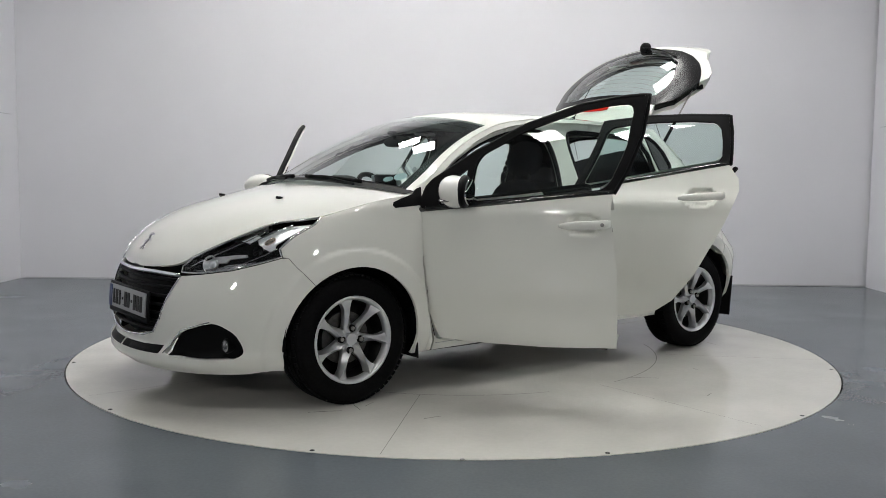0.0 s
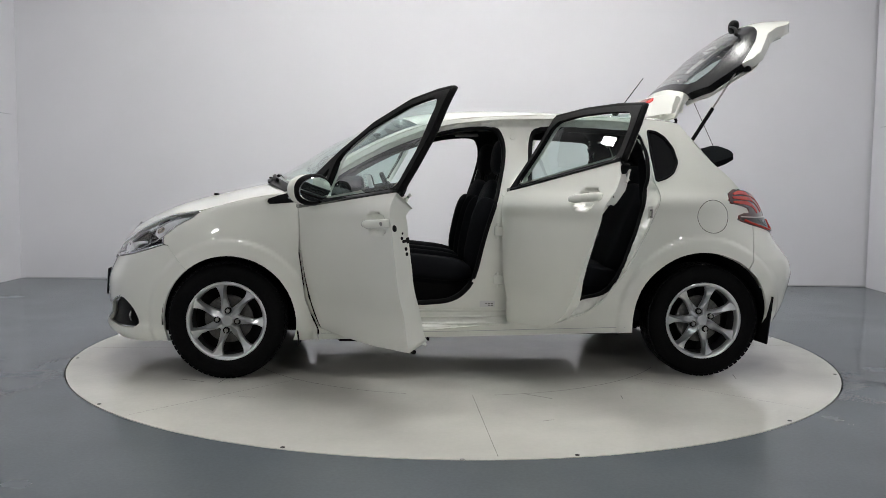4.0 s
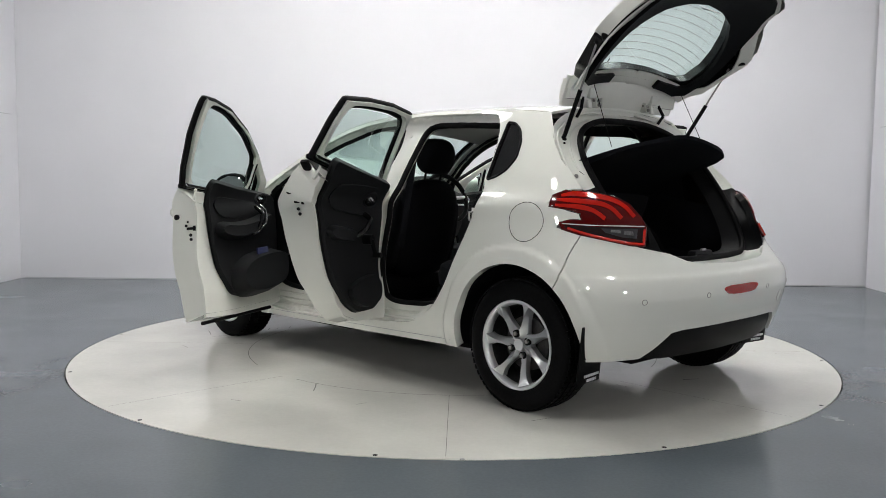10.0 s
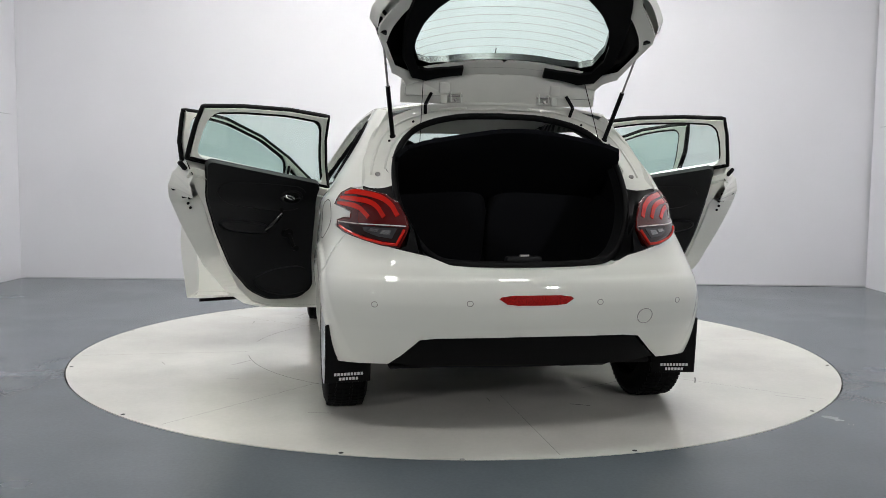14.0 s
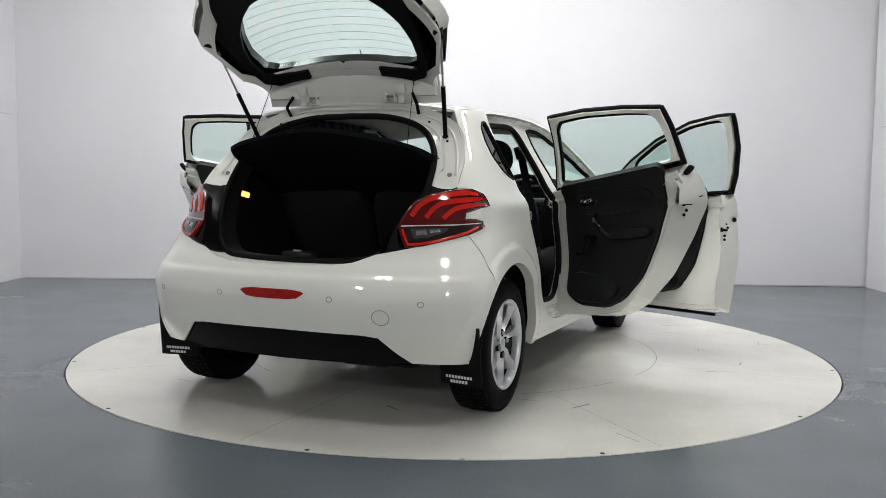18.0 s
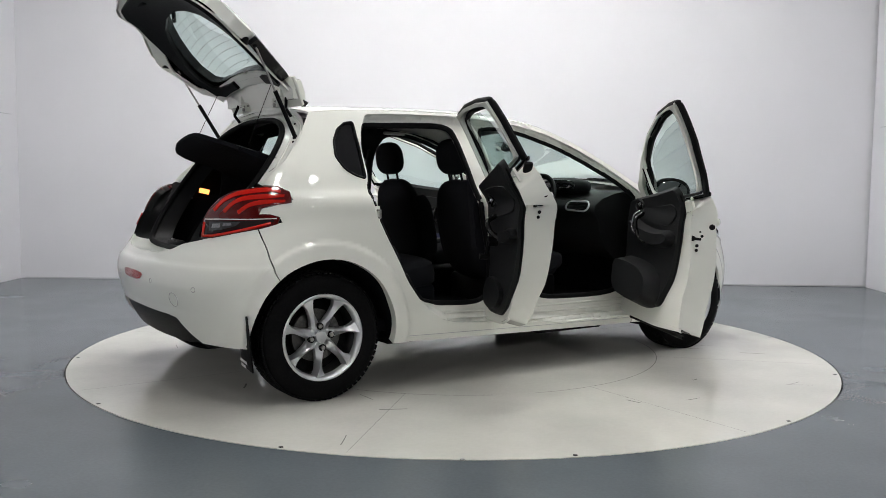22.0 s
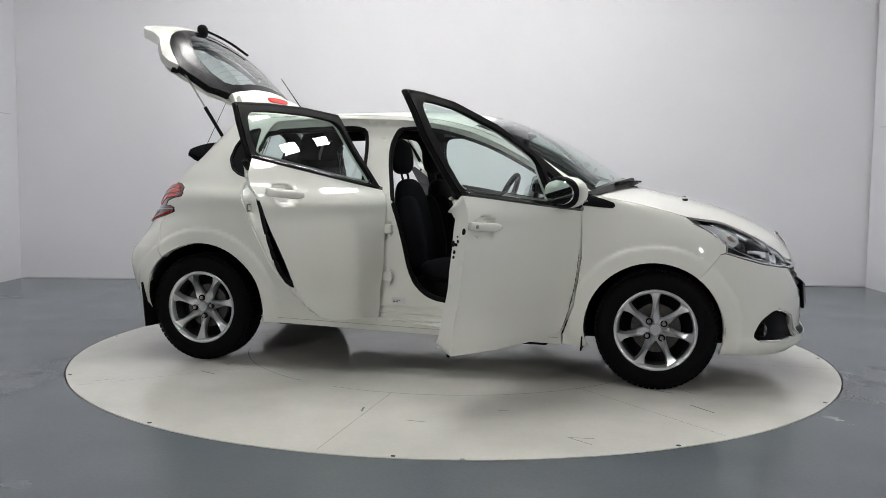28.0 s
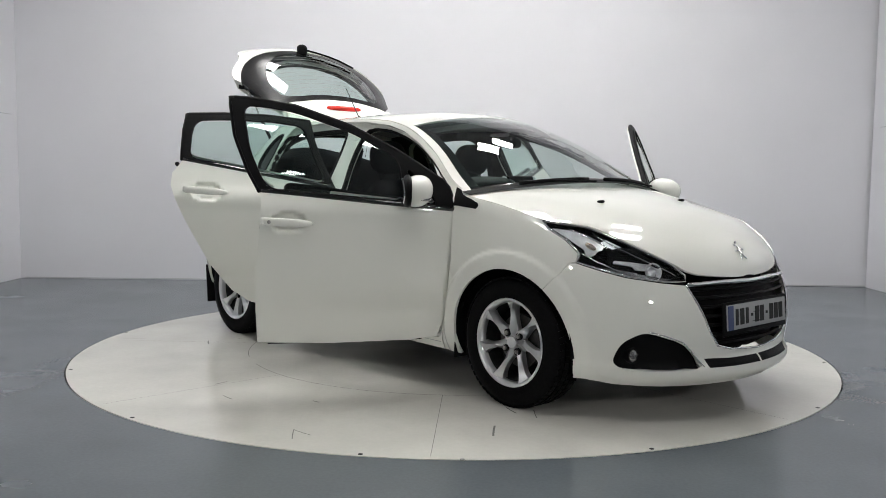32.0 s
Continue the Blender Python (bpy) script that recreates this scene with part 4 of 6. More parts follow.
for lamp, sgn in zip(tails, (1, -1)):
    p = body(TAIL[:, 0], TAIL[:, 1]) * (1, sgn, 1)
    tube("rim", p, 0.005, RED_LENS, lamp, "dark red rim", closed=True, seg=6)
    claws = [[(0.840, 0.984), (0.780, 0.992), (0.722, 0.988), (0.623, 0.972), (0.562, 0.941), (0.530, 0.895)], [(0.862, 0.966), (0.771, 0.962), (0.673, 0.952), (0.622, 0.930), (0.590, 0.889)],
             [(0.872, 0.943), (0.771, 0.937), (0.715, 0.925), (0.687, 0.908), (0.664, 0.887)]]
    for claw in claws:
        q = np.array([(PEND - s, z) for s, z in claw])
        t_ = np.arange(len(q))
        u_ = np.linspace(0, len(q) - 1, 24)
        q = np.stack([curve_through(t_, q[:, 0], u_), curve_through(t_, q[:, 1], u_)], 1)
        n_ = np.gradient(q, axis=0)
        n_ = np.stack([-n_[:, 1], n_[:, 0]], 1) / np.linalg.norm(n_, axis=1, keepdims=True) * np.interp(u_, [0, 1, len(claw) - 1], [0.005, 0.010, 0.010])[:, None]
        uv, tri = sheet(np.concatenate([q + n_, (q - n_)[::-1]]), (), 0.02)
        skin("light_bar", uv, tri, body, RED_GLOW, lamp, "bright red claw-shaped light bar", depth=0.003, lift=0.006, mirror=sgn < 0)
    for name, mat_, pts, label in (
            ("middle_strip", PRINT, [(0.852, 0.866), (0.718, 0.860), (0.588, 0.858), (0.495, 0.855), (0.495, 0.851), (0.588, 0.854), (0.718, 0.856), (0.852, 0.862)], "fine pale strip across the lamp"),
            ("lower_lens", SMOKE_LENS, [(0.840, 0.858), (0.718, 0.852), (0.588, 0.850), (0.500, 0.847), (0.516, 0.785), (0.575, 0.790), (0.659, 0.806), (0.790, 0.834), (0.845, 0.848)], "dark smoked lower lens"),
            ("reversing_lens", material("grey_lens", (0.045, 0.045, 0.05), 0.08, specular=0.4), [(0.690, 0.844), (0.530, 0.842), (0.545, 0.800), (0.606, 0.806), (0.675, 0.826)], "clear reversing lens")):
        uv, tri = sheet(filled([(PEND - s, z) for s, z in pts], 0.02), (), 0.02)
        skin(name, uv, tri, body, mat_, lamp, label, depth=0.002, lift={"reversing_lens": 0.0075}.get(name, 0.0055), mirror=sgn < 0)
    for q0, q1, z0_, z1_ in ((0.555, 0.600, 0.812, 0.834), (0.610, 0.655, 0.822, 0.838)):
        uv, tri = sheet(filled([(PEND - q0, z0_), (PEND - q1, z0_ + 0.004), (PEND - q1 + 0.006, z1_), (PEND - q0, z1_ - 0.002)], 0.02), (), 0.02)
        skin("reflector", uv, tri, body, LAMP_SILVER, lamp, "bright reflector in the reversing lens", depth=0.002, lift=0.0095, mirror=sgn < 0)
    e = np.array([(PEND - q, z_) for q, z_ in ((0.835, 0.846), (0.780, 0.828), (0.659, 0.799), (0.575, 0.783), (0.520, 0.780), (0.500, 0.840))])
    e = filled(e, 0.02, False)
    tube("lower_rim", body(e[:, 0], e[:, 1]) * (1, sgn, 1) - np.array((0.008, -0.004 * sgn, 0)), 0.0065, RED_GLOW, lamp, "red band round the lower lens", seg=6)

# ---- hatch opening ----
SEAL = np.array([(-1.730, 0.0, 0.690), (-1.725, 0.244, 0.696), (-1.702, 0.39, 0.722), (-1.611, 0.487, 0.844), (-1.482, 0.530, 1.015), (-1.364, 0.507, 1.17), (-1.278, 0.405, 1.285),
                 (-1.234, 0.219, 1.342), (-1.226, 0.0, 1.353)])
hl = np.array(HATCHLINE)
hl = body(at_x(hl[:, 0], hl[:, 1]), hl[:, 1])
lowp = sy([(0.0, 0.684), (0.255, 0.690), (0.433, 0.738), (0.489, 0.862), (0.60, 0.992)], True)
lowp = body(lowp[:, 0], lowp[:, 1])
RIM = np.array([lowp[0], lowp[1], lowp[2], lowp[3], hl[5] * (1, 1, 1), hl[3], hl[1], (-1.205, 0.30, 1.415), (-1.215, 0.0, 1.428)])


def along(pts, n=60):
    pts = np.asarray(pts, float)
    t = np.arange(len(pts))
    u = np.linspace(0, len(pts) - 1, n)
    return np.stack([curve_through(t, pts[:, k], u) for k in range(3)], 1)


for sgn in (1, -1):
    a, b = along(RIM) * (1, sgn, 1), along(SEAL) * (1, sgn, 1)
    for name, s, mat_, label in (("hatch_sill", slice(0, 15), JAMB, "white painted sill of the hatch opening"), ("lamp_cover", slice(14, 31), BLACK, "black cover beside the tail lamp"),
                                 ("hatch_gutter", slice(30, 60), JAMB, "white painted gutter beside the hatch opening")):
        strip(name, a[s] - (0.0, 0, 0.004), b[s], mat_, CAR, label, rows=4, bulge=(0.02, 0, -0.015))
    b2 = b + (0.10, 0, 0) - np.stack([0 * b[:, 1], np.sign(b[:, 1]) * 0.01, 0 * b[:, 2]], 1)
    strip("hatch_reveal", b, b2, TRIM, CAR, "dark lining of the hatch opening", rows=2)
for sgn in (1, -1):
    a, b = along(RIM) * (1, sgn, 1), along(SEAL) * (1, sgn, 1)
    for k, s0, s1, r in ((0.30, 33, 56, 0.006), (0.72, 34, 52, 0.005)):
        line = a[s0:s1] * (1 - k) + b[s0:s1] * k + np.array((0.02, 0, -0.015)) * 4 * k * (1 - k)
        tube("gutter_bead", line, r, JAMB, CAR, "white pressed bead in the hatch gutter", seg=6)
    for i_, k, r in ((33, 0.5, 0.013), (41, 0.55, 0.006), (47, 0.5, 0.006)):
        c = Vector((a[i_] * (1 - k) + b[i_] * k + np.array((0.02, 0, -0.015)) * 4 * k * (1 - k)).tolist())
        bm = bmesh.new()
        blob(bm, (0.012, r * 2, r * 2), Matrix.Translation(c), 2.2, 14, 8)
        part("gutter_plug", bm, STEEL if r > 0.01 else GAP, CAR, "small plug in the hatch gutter")
    c = Vector((-1.222, sgn * 0.215, 1.425))
    bm = bmesh.new()
    for y in (-0.024, 0.024):
        box(bm, (0.05, 0.006, 0.05), Matrix.Translation(c + Vector((0, y, 0.012))), 0.003)
    box(bm, (0.03, 0.055, 0.008), Matrix.Translation(c + Vector((0, 0, -0.008))), 0.003)
    bracket = part("hinge_bracket", bm, JAMB, CAR, "white painted hatch hinge bracket")
    bm = bmesh.new()
    rod(bm, c + Vector((-0.01, -0.032, 0.02)), c + Vector((-0.01, 0.032, 0.02)), 0.006)
    rod(bm, c + Vector((-0.03, 0, 0.0)), c + Vector((-0.018, 0, 0.0)), 0.009, seg=6)
    part("hinge_pin", bm, STEEL, bracket, "steel hinge pin")
ring = np.concatenate([along(SEAL), (along(SEAL) * (1, -1, 1))[::-1][1:-1]])
tube("hatch_seal", ring - (0.008, 0, 0), 0.015, RUBBER, CAR, "black rubber seal round the hatch opening", closed=True)
bm = bmesh.new()
box(bm, (0.05, 0.16, 0.035), pose(-1.70, 0, 0.708), 0.012)
latch = part("latch_cover", bm, TRIM, CAR, "dark latch cover on the boot sill")
bm = bmesh.new()
rod(bm, (-1.715, -0.02, 0.728), (-1.715, 0.02, 0.728), 0.006)
part("striker", bm, STEEL, latch)
# boot tub
v = [(-1.70, -0.44, 0.68), (-1.70, 0.44, 0.68), (-1.66, 0.44, 0.53), (-1.66, -0.44, 0.53), (-0.88, 0.50, 0.53), (-0.88, -0.50, 0.53),
     (-1.56, 0.53, 0.90), (-1.56, -0.53, 0.90), (-0.98, 0.56, 1.00), (-0.98, -0.56, 1.00)]
f = [(0, 1, 2, 3), (2, 4, 5, 3), (1, 6, 8, 4, 2), (0, 3, 5, 9, 7), (4, 8, 9, 5)]
mk("boot_lining", v, f, CARPET, CAR, "black carpeted boot lining", smooth=False)
# parcel shelf, pulled up by its cords
bm = bmesh.new()
ny = 14
prof = [(-0.99, 0.985), (-1.15, 1.075), (-1.30, 1.150), (-1.45, 1.212), (-1.545, 1.242), (-1.600, 1.258), (-1.603, 1.240), (-1.545, 1.212), (-1.45, 1.180), (-1.30, 1.112), (-1.0, 0.955)]
vv = []
for i in range(ny + 1):
    k = -1 + 2 * i / ny
    row = []
    for x, z in prof:
        wdt = 0.535 - 0.05 * max(0, (-x - 1.40) / 0.20) ** 2
        back = 0.06 * abs(k) ** 4 if x < -1.3 else 0
        row.append(bm.verts.new((x + back, wdt * k, z + (0.018 * math.cos(k * 4.0) - 0.05 * abs(k) ** 5) * (1 if x < -1.3 else 0.3))))
    vv.append(row)
for a, b in zip(vv, vv[1:]):
    for j in range(len(prof)):
        k = (j + 1) % len(prof)
        bm.faces.new((a[j], a[k], b[k], b[j]))
bm.faces.new(vv[0])
bm.faces.new(vv[-1][::-1])
part("parcel_shelf", bm, CARPET, CAR, "black parcel shelf pulled up by two cords")
for sgn in (1, -1):
    bm = bmesh.new()
    box(bm, (0.28, 0.02, 0.34), pose(-1.11, sgn * 0.580, 1.01, sgn * 14), 0.006)
    part("boot_side_trim", bm, CARPET, CAR, "black trim beside the boot")
bm = bmesh.new()
box(bm, (0.06, 0.012, 0.028), pose(-1.37, 0.525, 0.965, 0, 12), 0.004)
part("boot_lamp", bm, AMBER, CAR, "small glowing boot lamp")

# ---- doors ----
FD_LOW = [(0.826, 0.895), (0.828, 0.66), (0.798, 0.42), (0.744, 0.262), (0.60, 0.252), (0.2, 0.262), (-0.135, 0.290), (-0.140, 0.45), (-0.137, 0.66), (-0.108, 0.87), (-0.100, 0.998)]
FD_FRAME = [(0.826, 0.895), (0.806, 0.999), (0.78, 1.030), (0.58, 1.165), (0.35, 1.288), (0.09, 1.380), (-0.10, 1.412), (-0.210, 1.420), (-0.198, 1.25), (-0.150, 1.10), (-0.100, 0.998)]
FD_GLASS = [(0.580, 0.938), (0.572, 1.142), (0.35, 1.266), (0.09, 1.358), (-0.07, 1.386), (-0.160, 1.388), (-0.140, 1.18), (-0.075, 1.008)]
FD_SMALL = [(0.735, 0.922), (0.705, 1.015), (0.604, 1.100), (0.612, 0.935)]
FD_TRIM = [(0.79, 0.912), (0.80, 0.70), (0.77, 0.48), (0.66, 0.385), (0.30, 0.362), (0.16, 0.40), (0.085, 0.55), (0.040, 0.78), (0.020, 1.008), (0.30, 0.968)]
RD_LOW = [(-0.112, 0.985), (-0.120, 0.87), (-0.150, 0.66), (-0.152, 0.45), (-0.148, 0.292), (-0.50, 0.318), (-0.60, 0.345), (-0.70, 0.415), (-0.82, 0.565), (-0.935, 0.78), (-1.005, 0.94), (-1.020, 1.000), (-1.008, 1.065), (-0.950, 1.135)]
RD_FRAME = [(-0.112, 0.985), (-0.162, 1.12), (-0.20, 1.25), (-0.215, 1.375), (-0.45, 1.398), (-0.70, 1.402), (-0.912, 1.392), (-0.932, 1.31), (-0.945, 1.20), (-0.950, 1.135)]
RD_GLASS = [(-0.150, 1.006), (-0.205, 1.16), (-0.248, 1.345), (-0.45, 1.370), (-0.70, 1.374), (-0.872, 1.364), (-0.905, 1.24), (-0.914, 1.146)]
RD_TRIM = [(-0.205, 1.008), (-0.235, 0.62), (-0.24, 0.43), (-0.32, 0.375), (-0.50, 0.378), (-0.60, 0.430), (-0.700, 0.56), (-0.785, 0.76), (-0.838, 0.94), (-0.872, 1.12), (-0.55, 1.066)]


def set_in(by):
    """The door's skin moved straight in towards the cabin."""
    return lambda P, z: inner(P, z) - np.array((0, by, 0))


def front_taper(x, z):
    """How far the inner edge of the front door's rim lies in from its skin."""
    return float(0.028 + 0.022 * np.clip((0.2 - x) / 0.2, 0, 1) * np.clip((0.98 - z) / 0.1, 0, 1) * np.clip((z - 0.30) / 0.15, 0, 1) - 0.016 * np.clip((0.34 - z) / 0.06, 0, 1))


def rear_taper(x, z):
    """The same for the rear door, whose lock face slants broadly inwards."""
    k = np.clip((-0.45 - x) / 0.25, 0, 1)
    k = k * k * (3 - 2 * k)
    return float(0.008 + k * (np.interp(z, [0.30, 0.42, 0.60, 0.85, 0.97, 1.04, 1.12], [0.015, 0.045, 0.085, 0.125, 0.110, 0.085, 0.04]) - 0.008))


def door(front, left):
    """One open side door: outer skin, frame, glass, inner panel, trim and fittings, built closed and swung on its hinge."""
    sg = 1 if left else -1
    mir = not left
    low, frm, gls, trm = (FD_LOW, FD_FRAME, FD_GLASS, FD_TRIM) if front else (RD_LOW, RD_FRAME, RD_GLASS, RD_TRIM)
    mid = lambda x, z, inn=0.0: Vector((x, sg * (float(inner(at_x(x, z), z)[1]) - inn), z))
    lo = filled(sx(low), 0.025)
    uv, tri = sheet(lo, (), 0.015)
    name = "front_door" if front else "rear_door"
    deep, taper = (0.112, front_taper) if front else (0.100, rear_taper)
    more = deep - 0.085
    d = skin(name, uv, tri, body, PAINT, CAR, "open white %s door with black window frame and dark inner trim" % ("front" if front else "rear"), depth=deep, taper=taper, mirror=mir)
    fr, gl = filled(sx(frm), 0.025), rounded(sx(gls), 0.02, reach=0.03)
    hs = [gl]
    if front:
        hs.append(rounded(sx(FD_SMALL), 0.02, reach=0.015))
    uf, tf = sheet(fr, hs, 0.03)
    skin("window_frame", uf, tf, body, BLACK, d, "black window frame", depth=0.012, mirror=mir)
    uf, tf = sheet(gap(fr, 0.014), hs, 0.03)
    skin("inner_frame", uf, tf, set_in(0.050), JAMB, d, "white inner window frame", depth=0.034, flip=True, mirror=mir)
    if front:
        bar = [mid(q, w, 0.030) for q, w in ((0.598, 0.925), (0.592, 1.02), (0.588, 1.118))]
        tube("glass_divider", along(bar, 8), 0.016, RUBBER, d, "black upright bar between the panes", flat=(1.0, 1.4))
    for h in hs:
        uv, tri = sheet(h, (), 0.06)
        skin("window_glass", uv, tri, pane, GLASS, d, "green-tinted door glass", depth=0.0, lift=-0.018, mirror=mir)
        p = (body(h[:, 0], h[:, 1]) - (0, 0.02, 0)) * (1, sg, 1)
        tube("glass_seal", p, 0.007, RUBBER, d, "black glass run", closed=True, seg=6)
    # weather seal round the outside of the frame
    edge_ = filled(sx(frm), 0.025, False)
    p = (body(edge_[:, 0], edge_[:, 1]) - (0, 0.022, 0)) * (1, sg, 1)
    tube("frame_seal", p, 0.014, RUBBER, d, "black rubber frame seal", seg=8)
    # belt strip
    a, b = np.array(low[0]), np.array(low[-1])
    t = np.linspace(0, 1, 20)[:, None]
    bl = sx(a + (b - a) * t + (0, 0.006))
    p = (body(bl[:, 0], bl[:, 1]) + (0, 0.002, 0)) * (1, sg, 1)
    tube("belt_strip", p, 0.010, GLOSS_BLACK, d, "black belt strip", seg=6, flat=(0.6, 1.2))
    # inner sheet and trim
    ins = np.array([taper(q[0], q[2]) for q in inner(lo[:, 0], lo[:, 1])])[:, None]
    uv, tri = sheet(gap(lo, ins + 0.003), (), 0.05)
    skin("inner_panel", uv, tri, set_in(deep - 0.004), JAMB, d, "white painted inner door panel", depth=0.012, flip=True, mirror=mir)
    tr = rounded(sx(trm), 0.025, reach=0.02)
    uv, tri = sheet(tr, (), 0.05)
    skin("door_trim", uv, tri, set_in(deep + 0.024), TRIM, d, "dark moulded door trim", depth=0.03, flip=True, mirror=mir, taper=-0.008)
    p = (inner(tr[:, 0], tr[:, 1]) - (0, deep + 0.003, 0)) * (1, sg, 1)
    tube("trim_seal", p, 0.007, RUBBER, d, "black edge of the door trim", closed=True, seg=6)
    # trim fittings: armrest, pull, lever, pocket
    if front:
        spots = dict(lever=(0.60, 0.900), pull=((0.47, 0.70), (0.53, 0.86)))
        raised = (("armrest", [(0.70, 0.815), (0.50, 0.775), (0.30, 0.758), (0.085, 0.778), (0.095, 0.725), (0.30, 0.700), (0.62, 0.735)], 0.048, "dark sculpted armrest"),
                  ("door_pocket", [(0.765, 0.575), (0.50, 0.580), (0.30, 0.560), (0.165, 0.485), (0.21, 0.405), (0.34, 0.382), (0.64, 0.400), (0.745, 0.48)], 0.085, "dark door pocket"),
                  ("trim_insert", [(0.74, 0.868), (0.45, 0.895), (0.07, 0.935), (0.085, 0.830), (0.30, 0.805), (0.70, 0.845)], 0.008, "dark upper insert of the trim"))
    else:
        spots = dict(lever=(-0.372, 0.935), pull=((-0.525, 0.755), (-0.425, 0.865)))
        raised = (("armrest", [(-0.775, 0.815), (-0.56, 0.790), (-0.49, 0.765), (-0.53, 0.735), (-0.76, 0.765)], 0.030, "dark sculpted armrest"),
                  ("door_pocket", [(-0.26, 0.545), (-0.40, 0.550), (-0.55, 0.520), (-0.60, 0.475), (-0.50, 0.405), (-0.33, 0.395), (-0.262, 0.44)], 0.022, "dark door pocket"),
                  ("trim_insert", [(-0.27, 0.985), (-0.29, 0.865), (-0.50, 0.865), (-0.77, 0.905), (-0.805, 1.010), (-0.55, 1.010)], 0.007, "dark upper insert of the trim"))
    for nm, pts, high, lab in raised:
        uv, tri = sheet(rounded(sx(pts), 0.02, reach=0.05), (), 0.04)
        skin(nm, uv, tri, set_in(deep + 0.024 + high), TRIM, d, lab, depth=high + 0.01, flip=True, mirror=mir, taper=-min(0.5 * high, 0.03))
    bm = bmesh.new()
    lx, lz = spots["lever"]
    blob(bm, (0.125, 0.022, 0.062), Matrix.Translation(mid(lx, lz, 0.112 + more)), 2.4)
    part("lever_cup", bm, GLOSS_BLACK, d, "black lever recess")
    a_ = np.linspace(0, 2 * math.pi, 28, endpoint=False)
    tube("cup_ring", [mid(lx + 0.066 * math.cos(q), lz + 0.034 * math.sin(q), 0.118 + more) for q in a_], 0.006, TRIM, d, "dark ring round the lever", closed=True, seg=6)
    bm = bmesh.new()
    blob(bm, (0.062, 0.018, 0.024), Matrix.Translation(mid(lx - 0.01, lz, 0.128 + more)) @ pose(0, 0, 0, 0, 20, 0), 3, 12, 8)
    part("door_lever", bm, CHROME, d, "chrome door lever")
    (ax, az), (bx_, bz) = spots["pull"]
    path = [mid(ax, az, 0.12 + more), mid(ax * 0.75 + bx_ * 0.25, az * 0.7 + bz * 0.3, 0.165 + more), mid(ax * 0.3 + bx_ * 0.7, az * 0.3 + bz * 0.7, 0.168 + more), mid(bx_, bz, 0.118 + more)]
    tube("pull_handle", along(path, 14), 0.013, GLOSS_BLACK, d, "gloss black pull handle")
    if front:
        path2 = [mid(0.50, 0.71, 0.135 + more), mid(0.565, 0.77, 0.165 + more), mid(0.575, 0.84, 0.155 + more), mid(0.56, 0.87, 0.13 + more)]
        tube("pull_trim", along(path2, 12), 0.007, CHROME, d, "bright strip on the pull handle")
    if front and left:
        bm = bmesh.new()
        box(bm, (0.13, 0.012, 0.06), Matrix.Translation(mid(0.50, 0.590, 0.185)) @ pose(0, 0, 0, 0, 0, 0), 0.003)
        part("booklet", bm, material("dark_blue_card", (0.015, 0.02, 0.07), 0.6), d, "dark blue booklet in the pocket")
    if not front:
        bm = bmesh.new()
        rod(bm, mid(-0.395, 0.735, 0.11 + more), mid(-0.395, 0.735, 0.155 + more), 0.026)
        rod(bm, mid(-0.395, 0.735, 0.15 + more), mid(-0.365, 0.655, 0.16 + more), 0.012)
        rod(bm, mid(-0.365, 0.655, 0.15 + more), mid(-0.365, 0.655, 0.195 + more), 0.014)
        part("window_winder", bm, BLACK, d, "black window winder")
    # lock face: bung, slot and small plugs
    fx = lambda z: float(np.interp(z, [0.3, 0.66, 0.87, 1.0], [-0.137, -0.137, -0.108, -0.100])) if front else float(np.interp(z, [0.415, 0.565, 0.78, 0.94, 0.995], [-0.70, -0.82, -0.935, -1.005, -1.018]))
    z0 = 0.842 if front else 0.985

    def face(u, z):
        """A point on the lock face, from the skin's edge at 0 to the inner edge at 1, and its axes."""
        tap = taper(fx(z), z)
        a = mid(fx(z), z)
        across = Vector((tap, -sg * deep, 0))
        lean = Vector((fx(z + 0.02) - fx(z - 0.02), 0, 0.04)).normalized()
        nrm = across.cross(lean).normalized() * (-sg)
        if nrm.x > 0:
            nrm = -nrm
        m = Matrix((nrm, across.normalized(), lean)).transposed().to_4x4()
        m.translation = a + across * u
        return m

    holes = ((0.16, 0.0, 0.0145), (0.62, -0.030, 0.005), (0.56, -0.050, 0.0075), (0.76, -0.100, 0.0085), (0.78, -0.123, 0.008)) if front else (
        (0.22, 0.0, 0.0145), (0.76, 0.040, 0.006), (0.69, -0.013, 0.010), (0.52, -0.008, 0.005), (0.53, -0.030, 0.005), (0.58, -0.082, 0.0075), (0.58, -0.105, 0.0075))
    for u, dz, r in holes:
        m = face(u, z0 + dz)
        bm = bmesh.new()
        rod(bm, m @ Vector((-0.006, 0, 0)), m @ Vector((0.0025, 0, 0)), r, seg=16)
        part("plug", bm, GAP, d, "black plug in the door edge")
    m = face(0.78 if front else 0.63, z0 - (0.066 if front else 0.048))
    bm = bmesh.new()
    box(bm, (0.012, 0.046, 0.013), m, 0.002)
    box(bm, (0.014, 0.014, 0.026), m @ pose(0, 0.016, 0), 0.002)
    part("lock", bm, GAP, d, "black lock slot in the door edge")
    if not front:
        bm = bmesh.new()
        box(bm, (0.055, 0.04, 0.022), Matrix.Translation(mid(-0.970, 1.100, 0.030)) @ pose(0, 0, 0, 0, 50, 0), 0.008)
        part("corner_cap", bm, RUBBER, d, "black rubber cap at the frame's foot")
    # outside handle with a shallow cup
    hx, hz = HANDLES[0 if front else 1]
    ends = mid(hx - 0.118, hz + 0.008), mid(hx + 0.118, hz - 0.010)
    pts, rad = [], []
